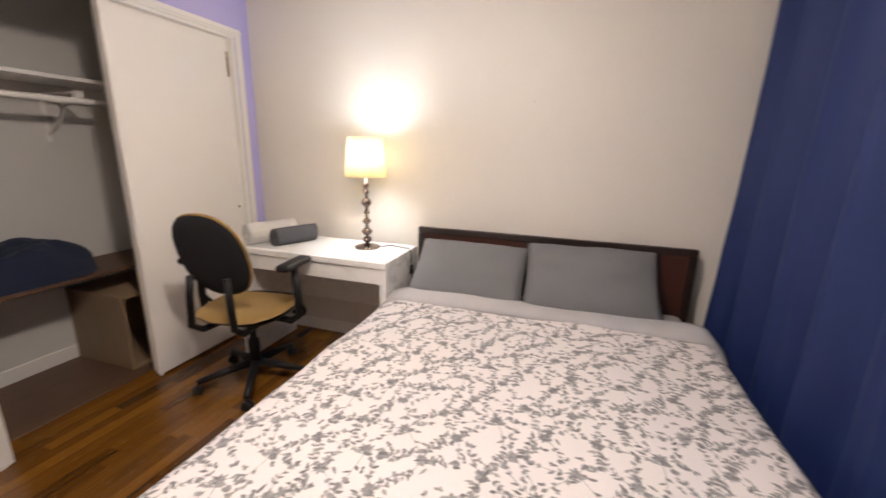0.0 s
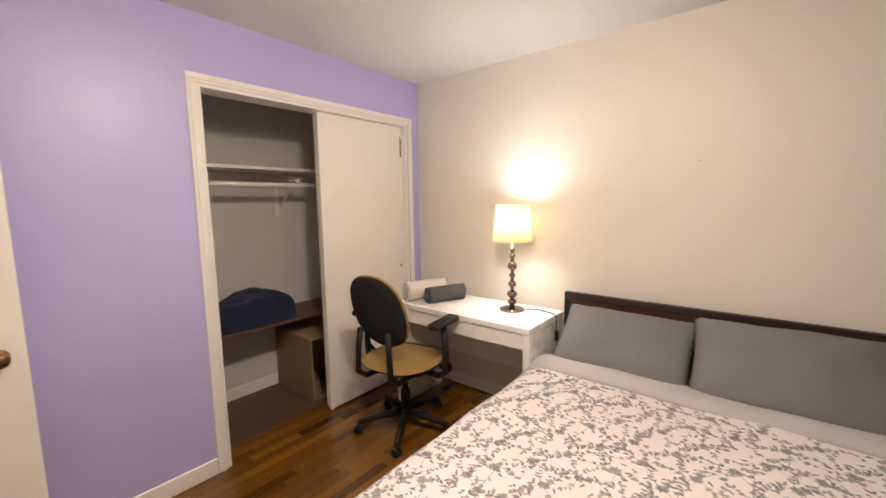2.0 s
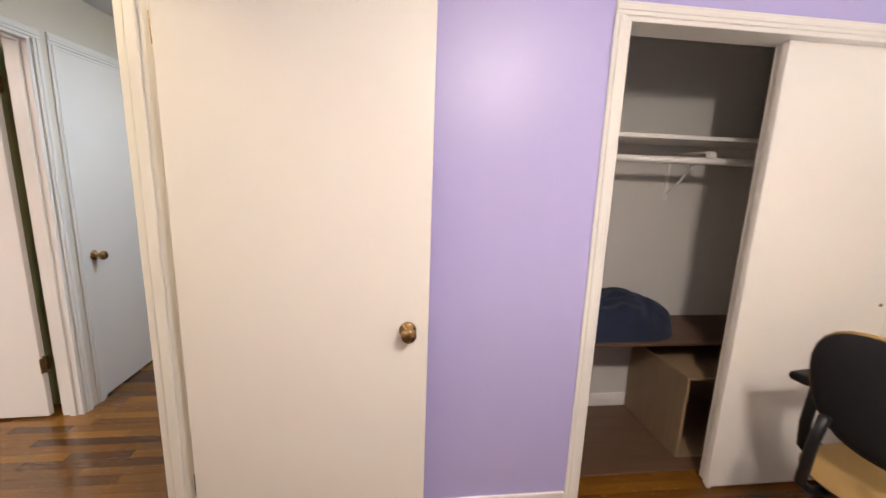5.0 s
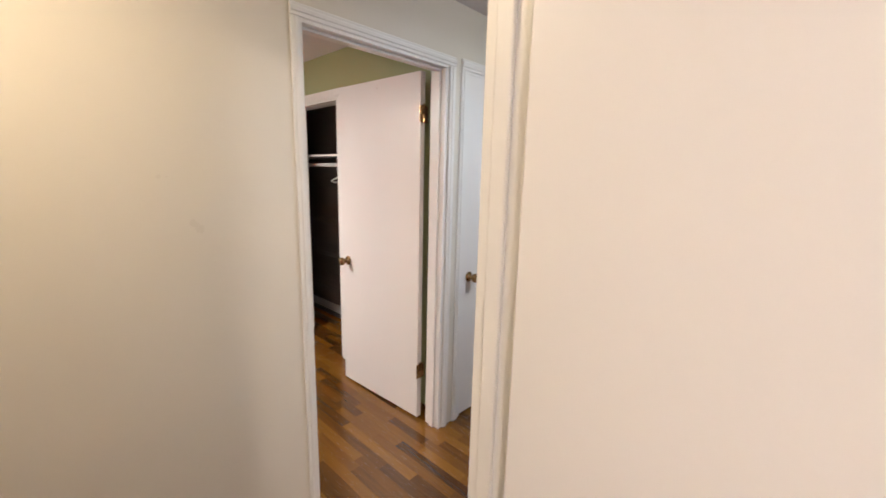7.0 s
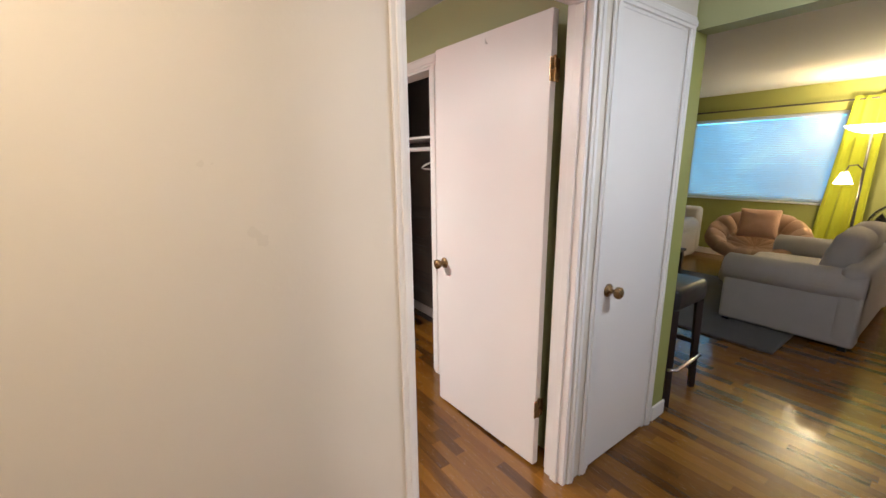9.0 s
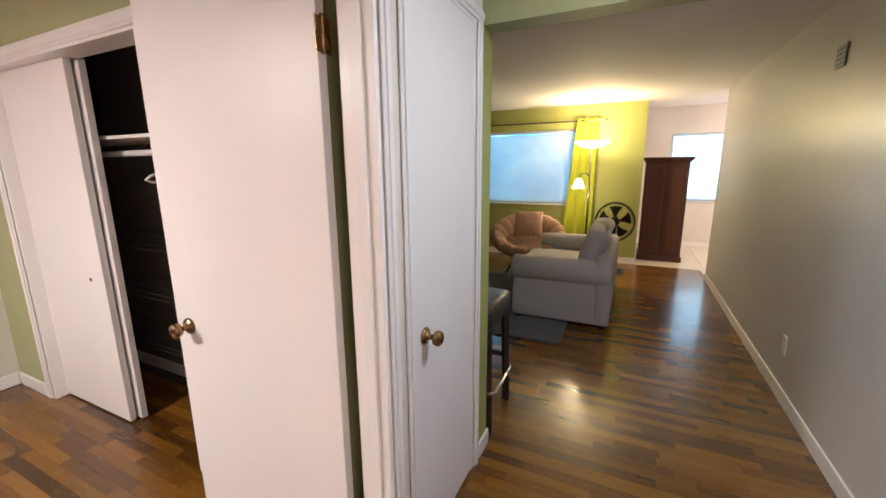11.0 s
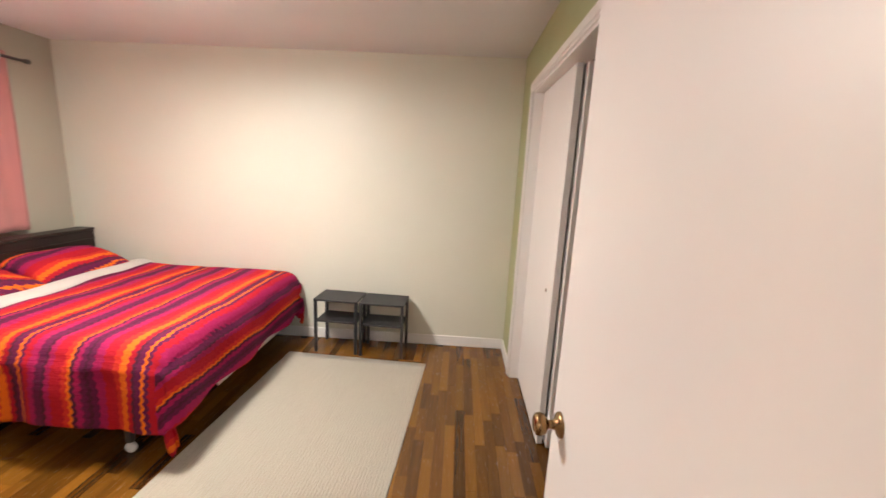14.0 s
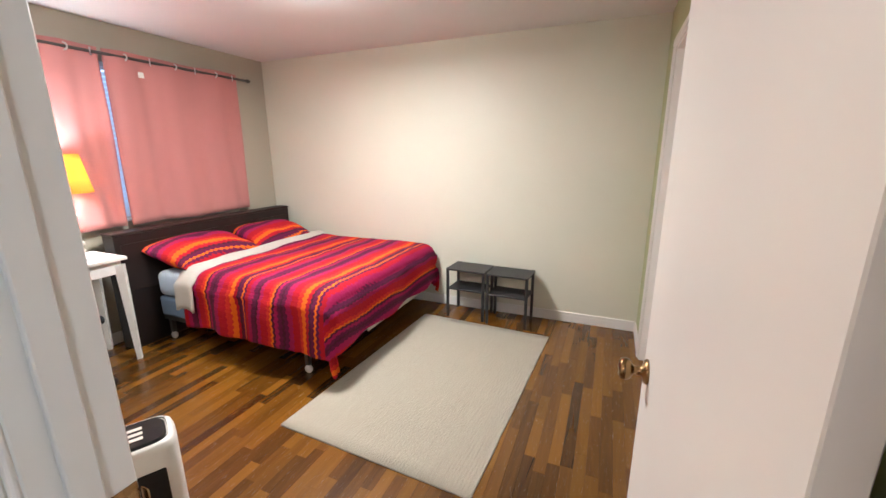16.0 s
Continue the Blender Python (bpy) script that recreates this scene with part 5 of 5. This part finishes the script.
def add_ap(n, bm, mat, label="", smooth=False):
    part(n, bm, mat, None, label, smooth).parent = ap


add_ap("housing", apf(0.0, 0.50, 0.13, 0.17), WHITEPL, "white plastic housing", True)
add_ap("top_panel", apf(0.495, 0.508, 0.105, 0.14), BLACKPL, "black control panel")
add_ap("front_grille", box(-0.137, -0.125, -0.11, 0.11, 0.05, 0.40, 0.006, 2), BLACKPL, "black front panel")
for k in range(3):
    add_ap("label_bar", box(-0.05 + 0.04 * k, -0.03 + 0.04 * k, -0.05, 0.03, 0.508, 0.5095), WHITEPL, "worn white marking")

# ---- living room ----


def soft_box(x0, x1, y0, y1, z0, z1, r=0.06, seg=4, lump=0.0, seed=0.0):
    bm = box(x0, x1, y0, y1, z0, z1, r, seg)
    if lump:
        bmesh.ops.subdivide_edges(bm, edges=[e for e in bm.edges if e.calc_length() > 0.15], cuts=3, use_grid_fill=True)
        for v in bm.verts:
            v.co += lump * noise.noise_vector(v.co * 4 + Vector((seed, 0, 0)))
    return bm


sofa = thing("loveseat", "light grey upholstered loveseat with rolled arms", "sofa")
SX0, SX1, SY0, SY1 = -6.88, -5.23, -1.78, -0.82
part("base", soft_box(SX0 + 0.2, SX1 - 0.2, SY0 + 0.04, SY1 - 0.02, 0.06, 0.30, 0.03, 3), SOFA, sofa, "", True)
for x0, x1 in ((SX1 - 0.22, SX1), (SX0, SX0 + 0.22)):
    part("arm", joined(soft_box(x0 + 0.02, x1 - 0.02, SY0 + 0.06, SY1, 0.03, 0.50, 0.03, 3), tube([((x0 + x1) / 2, SY0 + 0.04, 0.50), ((x0 + x1) / 2, SY0 + 0.06, 0.50), ((x0 + x1) / 2, SY1 - 0.03, 0.51), ((x0 + x1) / 2, SY1, 0.51)], [0.10, 0.125, 0.125, 0.10], 24)), SOFA, sofa, "rolled arm", True)
part("backrest", soft_box(SX0 + 0.05, SX1 - 0.01, SY1 - 0.16, SY1, 0.05, 0.66, 0.06, 4), SOFA, sofa, "", True)
for k in range(2):
    a = SX0 + 0.22 + k * 0.605
    part("seat_cushion", soft_box(a, a + 0.60, SY0 - 0.06, SY1 - 0.18, 0.30, 0.45, 0.055, 4, 0.012, k), SOFA, sofa, "", True)
    b = part("back_cushion", soft_box(-0.30, 0.30, -0.10, 0.10, 0.0, 0.46, 0.085, 5, 0.025, k + 5), SOFA, sofa, "", True, pose(a + 0.30, SY1 - 0.26, 0.44, -14))
for lx in (SX0 + 0.06, SX1 - 0.06):
    for ly in (SY0 + 0.12, SY1 - 0.06):
        part("foot", box(lx - 0.025, lx + 0.025, ly - 0.025, ly + 0.025, 0, 0.05), BLACKPL, sofa)
sofa2 = thing("sofa", "light grey sofa along the window wall", "sofa")
part("base", soft_box(-7.75, -6.9, -4.6, -3.15, 0.05, 0.32, 0.03, 3), SOFA, sofa2, "", True)
part("arm", joined(soft_box(-7.75, -6.95, -3.13, -2.93, 0.03, 0.48, 0.04, 3), tube([(-7.72, -3.03, 0.48), (-6.95, -3.03, 0.48)], 0.12, 20)), SOFA, sofa2, "", True)
part("backrest", soft_box(-7.95, -7.75, -4.6, -2.95, 0.05, 0.75, 0.06, 4), SOFA, sofa2, "", True)
part("seat_cushion", soft_box(-7.74, -6.88, -4.6, -3.16, 0.325, 0.46, 0.05, 4, 0.01, 9), SOFA, sofa2, "", True)

pap = thing("papasan_chair", "round dark rattan chair with tufted tan cushion", "chair", pose(-6.95, -1.98, 0, 0, 0, 0) @ Matrix.Diagonal((0.84, 0.84, 0.95, 1)))


def add_pap(n, bm, mat, label="", smooth=True, m=None):
    ob = part(n, bm, mat, None, label, smooth, m)
    ob.parent = pap
    return ob


tilt = pose(0, 0, 0.47, 0, 21, 12)
add_pap("bowl_ring", tube([tilt @ Vector((0.54 * math.cos(t * 0.19635), 0.54 * math.sin(t * 0.19635), 0.12)) for t in range(33)], 0.022, 10), RATTAN)
for k in range(12):
    a = 6.28319 * k / 12
    add_pap("rib", tube([tilt @ Vector((r * math.cos(a), r * math.sin(a), z)) for r, z in ((0.54, 0.12), (0.45, -0.03), (0.30, -0.12), (0.05, -0.16))], 0.011, 8), RATTAN)
add_pap("base_ring", tube([(0.36 * math.cos(t * 0.2618), 0.36 * math.sin(t * 0.2618), 0.02) for t in range(25)], 0.02, 10), RATTAN)
for k in range(6):
    a = 6.28319 * k / 6
    add_pap("base_post", tube([(0.36 * math.cos(a), 0.36 * math.sin(a), 0.03), (0.24 * math.cos(a + 0.5), 0.24 * math.sin(a + 0.5), 0.29)], 0.014, 8), RATTAN)


def pap_f(u, v):
    a, r = 6.28319 * u, v
    lob = abs(math.sin(a * 8)) ** 0.45
    rad = 0.57 * r
    rim = max(0.0, 1 - ((r - 0.84) / 0.17) ** 2) ** 0.5
    z = 0.20 * r ** 2.0 - 0.10 + (0.055 + 0.045 * lob) * rim + 0.03 * lob * math.sin(math.pi * min(1, r / 0.7)) + 0.012 * noise.noise(Vector((a * 3, r * 5, 2)))
    if r > 0.99:
        z -= 0.05
    return tilt @ Vector((rad * math.cos(a), rad * math.sin(a), z))


bm = grid_sheet(120, 26, pap_f, 0.05)
bmesh.ops.remove_doubles(bm, verts=bm.verts, dist=0.0004)
add_pap("cushion", bm, PAPA, "tufted tan cushion")
tagged(part("throw_pillow", pillow(0.38, 0.40, 0.14, seed=12.0), PAPA2, smooth=True, m=pose(-7.03, -2.0, 0.69, 0, 62, 10)), "rose tan square throw pillow in the round chair", "pillow")

stool = thing("bar_stool", "black bar stool with padded seat and steel footrest", "stool", pose(-3.66, -1.53, 0, 0, 0, 0))


def add_st(n, bm, mat, label="", smooth=False):
    part(n, bm, mat, None, label, smooth).parent = stool


add_st("seat", soft_box(-0.20, 0.20, -0.19, 0.19, 0.60, 0.74, 0.035, 4), LEATHER, "black padded seat", True)
for sx in (-1, 1):
    for sy in (-1, 1):
        add_st("leg", tube([(sx * 0.175, sy * 0.175, 0), (sx * 0.165, sy * 0.16, 0.61)], [0.022, 0.026], 4), ESPRESSO)
    add_st("rail", box(sx * 0.172 - 0.01, sx * 0.172 + 0.01, -0.15, 0.15, 0.30, 0.33), ESPRESSO)
add_st("footrest", tube([(-0.19, 0.168, 0.24), (-0.16, 0.205, 0.24), (0.16, 0.205, 0.24), (0.19, 0.168, 0.24)], 0.012, 10), CHROME, "polished steel footrest", True)
add_st("rail", box(-0.15, 0.15, -0.19, -0.17, 0.24, 0.27), ESPRESSO)

ct = thing("coffee_table", "black coffee table with a lower shelf", "table")
part("top", box(-6.0, -5.2, -3.2, -2.35, 0.43, 0.46, 0.004), BLACKM, ct)
part("shelf", box(-5.97, -5.23, -3.17, -2.38, 0.16, 0.18, 0.003), BLACKM, ct)
for lx in (-5.96, -5.24):
    for ly in (-3.16, -2.39):
        part("leg", box(lx - 0.025, lx + 0.025, ly - 0.025, ly + 0.025, 0.0, 0.43, 0.002), BLACKM, ct)

rug2 = thing("shag_rug", "charcoal shag rug in front of the loveseat", "rug", pose(-5.75, -2.35, 0))


def rug2_f(u, v):
    return Vector(((u - 0.5) * 1.95, (v - 0.5) * 2.35, 0.016 + 0.012 * noise.noise(Vector((u * 60, v * 70, 0)))))


part("weave", grid_sheet(70, 80, rug2_f, 0.012), RUGG, rug2, "", True).matrix_parent_inverse = Matrix()

fl = thing("floor_lamp", "lit torchiere floor lamp with a side reading lamp", "lamp", pose(-7.55, -1.28, 0))


def add_fl(n, bm, mat, label="", smooth=True):
    part(n, bm, mat, None, label, smooth).parent = fl


add_fl("base", lathe([(0.0, 0), (0.14, 0), (0.14, 0.012), (0.10, 0.022), (0.02, 0.03), (0.0, 0.03)], 32), DARKSTEEL)
add_fl("pole", tube([(0, 0, 0.02), (0, 0, 1.72)], 0.013, 12), DARKSTEEL)
add_fl("bowl", lathe([(0.02, 1.715), (0.11, 1.73), (0.19, 1.765), (0.235, 1.805), (0.228, 1.805), (0.18, 1.771), (0.10, 1.742), (0.0, 1.73)], 36), BOWL, "glowing glass bowl")
add_fl("side_arm", tube([(0, 0, 1.32), (0.04, -0.05, 1.38), (0.09, -0.11, 1.37), (0.10, -0.13, 1.30)], 0.008, 8), DARKSTEEL)
add_fl("side_shade", lathe([(0.03, 1.30), (0.085, 1.17), (0.08, 1.17), (0.026, 1.298), (0.03, 1.30)], 24, at=(0.10, -0.13, 0)), BOWL, "glowing small side shade")
lamp("torch_light", "POINT", L_TORCH, (1.0, 0.80, 0.45), pose(-7.55, -1.28, 1.92), size=0.08)
lamp("read_light", "POINT", L_READ, (1.0, 0.80, 0.45), pose(-7.45, -1.41, 1.10), size=0.04)

fan = thing("pedestal_fan", "black pedestal fan with an open wire grille", "fan", pose(-7.55, -0.91, 0, 0, 0, 0) @ Matrix.Diagonal((0.84, 0.84, 0.89, 1)))


def add_fan(n, bm, mat=BLACKPL, label="", smooth=True):
    part(n, bm, mat, None, label, smooth).parent = fan


add_fan("base", lathe([(0.0, 0), (0.21, 0), (0.21, 0.012), (0.17, 0.03), (0.03, 0.04), (0.0, 0.04)], 32))
add_fan("pole", tube([(0, 0, 0.03), (0, 0, 0.62)], 0.017, 12))
add_fan("motor", tube([(-0.10, 0, 0.80), (-0.02, 0, 0.80), (0.0, 0, 0.80)], [0.06, 0.075, 0.05], 18))
add_fan("neck", tube([(-0.02, 0, 0.60), (-0.03, 0, 0.78)], 0.03, 10))
for r in (0.30, 0.28):
    add_fan("grille_ring", tube([(0.05, r * math.cos(t * 0.15708), 0.80 + r * math.sin(t * 0.15708)) for t in range(41)], 0.012 if r > 0.29 else 0.004, 8))
for k in range(5):
    a = 6.28319 * k / 5 + 0.3
    def bl(u, v, a=a):
        r = 0.05 + 0.20 * u
        w = (v - 0.5) * (0.35 + 0.5 * u)
        return Vector((0.05 + 0.05 * (v - 0.5), r * math.cos(a + w), 0.80 + r * math.sin(a + w)))
    add_fan("blade", grid_sheet(6, 6, bl, 0.003))
for k in range(24):
    a = 6.28319 * k / 24
    add_fan("grille_wire", tube([(0.09, 0.06 * math.cos(a), 0.80 + 0.06 * math.sin(a)), (0.085, 0.20 * math.cos(a), 0.80 + 0.20 * math.sin(a)), (0.05, 0.30 * math.cos(a), 0.80 + 0.30 * math.sin(a))], 0.0018, 5))

arm = thing("armoire", "tall dark reddish wood armoire with a stepped cornice", "armoire", pose(-8.75, -0.27, 0, 0, 0, 0))


def add_arm(n, bm, mat=ARMW):
    ob = part(n, bm, mat)
    ob.parent = arm
    return ob


add_arm("body", box(-0.24, 0.24, -0.29, 0.29, 0.08, 1.52, 0.004))
add_arm("plinth", box(-0.255, 0.26, -0.31, 0.31, 0.0, 0.08, 0.006))
add_arm("cornice", joined(box(-0.25, 0.26, -0.31, 0.31, 1.52, 1.55, 0.006), box(-0.26, 0.28, -0.33, 0.33, 1.55, 1.575, 0.008), box(-0.27, 0.30, -0.345, 0.345, 1.575, 1.595, 0.005)))
for s in (-1, 1):
    add_arm("door", joined(box(0.241, 0.258, min(s * 0.006, s * 0.27), max(s * 0.006, s * 0.27), 0.12, 1.49, 0.004), box(0.258, 0.264, min(s * 0.06, s * 0.22), max(s * 0.06, s * 0.22), 0.18, 1.43, 0.006)))
# Out-of-view pendant, made up to warm and brighten the cream dining walls.
pd = thing("pendant_lamp", "unseen pendant added to brighten the dining walls", "lamp", pose(-9.0, 1.7, 2.5))
for nm, bm_, mt in (("canopy", lathe([(0.0, 0.0), (0.06, 0.0), (0.055, -0.02), (0.0, -0.025)], 24), DARKSTEEL), ("stem", tube([(0, 0, -0.02), (0, 0, -0.55)], 0.006, 8), DARKSTEEL), ("globe", lathe([(0.0, -0.55), (0.06, -0.57), (0.11, -0.65), (0.10, -0.73), (0.05, -0.78), (0.0, -0.79)], 28), BOWL)):
    part(nm, bm_, mt, None, "", True).parent = pd
lamp("pendant_light", "POINT", 60.0, NEUTRAL, pose(-9.0, 1.7, 1.62), size=0.1)
# outlet and vent on the long wall
ol = thing("wall_outlet", "white outlet plate on the greige wall", "outlet")
part("plate", box(-4.66, -4.59, 0.226, 0.233, 0.29, 0.41, 0.003), WHITEPL, ol)
vt = thing("wall_vent", "small square metal vent cover high on the wall", "vent")
part("cover", box(-4.62, -4.50, 0.224, 0.233, 1.98, 2.10, 0.004), plain("vent_grey", (0.3, 0.29, 0.27), 0.5), vt)
for k in range(4):
    part("slat", box(-4.61, -4.51, 0.2225, 0.2242, 1.995 + 0.025 * k, 2.003 + 0.025 * k), DARKSTEEL, vt)

# ---- floor strips ----
UNIT = mesh_from("strip", box(-0.5, 0.5, -0.5, 0.5, -0.010, 0.0), OAK)
STRIP_W = 0.057
rng = random.Random(7)


def lay(x0, x1, y0, y1, floor_ob, near, limit):
    """Oak strips along y; the ones in the stretch near = (xa, xb, ya, yb) are objects of their own."""
    verts, faces, count = [], [], 0
    x = x0
    while x < x1 - 0.005:
        xb = min(x + STRIP_W, x1)
        y = y0 - rng.uniform(0, 0.6)
        while y < y1:
            yb = y + rng.choice((0.22, 0.3, 0.38, 0.45, 0.6, 0.75))
            a, b = max(y, y0), min(yb, y1)
            if b - a > 0.01:
                cx, cy = (x + xb) / 2, (a + b) / 2
                if count < limit and near[0] < cx < near[1] and near[2] < cy < near[3]:
                    ob = new("strip", UNIT)
                    ob.matrix_world = pose(cx, cy, 0) @ Matrix.Diagonal((xb - x - 0.0008, b - a - 0.0008, 1, 1))
                    ob.parent = floor_ob
                    count += 1
                else:
                    i = len(verts)
                    p0, p1, q0, q1 = x + 0.0004, xb - 0.0004, a + 0.0004, b - 0.0004
                    verts += [(p0, q0, 0), (p1, q0, 0), (p1, q1, 0), (p0, q1, 0), (p0, q0, -0.01), (p1, q0, -0.01), (p1, q1, -0.01), (p0, q1, -0.01)]
                    faces += [(i, i + 1, i + 2, i + 3), (i, i + 4, i + 5, i + 1), (i + 1, i + 5, i + 6, i + 2), (i + 2, i + 6, i + 7, i + 3), (i + 3, i + 7, i + 4, i)]
            y = yb
        x = xb
    me = bpy.data.meshes.new("oak_strips")
    me.from_pydata(verts, [], faces)
    me.materials.append(OAK)
    ob = new("oak_strips", me)
    ob.parent = floor_ob
    tagged(ob, kind="stuff")


lay(-3.40, 1.62, -4.515, 3.02, bpy.data.objects["floor"], (-2.55, -0.9, -4.0, -0.4), 290)
lay(-8.1, -3.40, -5.0, 0.234, bpy.data.objects["floor_living"], (-5.2, -3.4, -1.0, 0.2), 290)
TILE_ME = mesh_from("floor_tile", box(-0.1485, 0.1485, -0.1485, 0.1485, -0.010, 0.001, 0.002), TILE)
for i in range(7):
    for j in range(11):
        ob = new("floor_tile", TILE_ME)
        ob.matrix_world = pose(-8.25 - 0.3 * i, -0.46 + 0.3 * j, 0)
        ob.parent = bpy.data.objects["floor_dining"]
for i in range(2):
    for j in range(8):
        ob = new("floor_tile", TILE_ME)
        ob.matrix_world = pose(-7.95 + 0.3 * i, 0.40 + 0.3 * j, 0)
        ob.parent = bpy.data.objects["floor_dining_2"]


def settle_west(dx, dy):
    """Set the hall, the second bedroom and the living side against the first bedroom's walls."""
    bpy.context.view_layer.update()
    for ob in list(scene.collection.objects):
        if ob.parent is not None or ob.type == "CAMERA" or (ob.type == "LIGHT" and ob.data.type == "SUN"):
            continue
        pts = [o.matrix_world @ Vector(q) for o in (ob, *ob.children_recursive) if o.type == "MESH" for q in o.bound_box] or [ob.matrix_world.translation]
        mx = (min(q.x for q in pts) + max(q.x for q in pts)) / 2
        my = (min(q.y for q in pts) + max(q.y for q in pts)) / 2
        if my < -0.39 or mx < -2.45:
            ob.location.x += dx
            ob.location.y += dy


settle_west(0.142, -0.017)
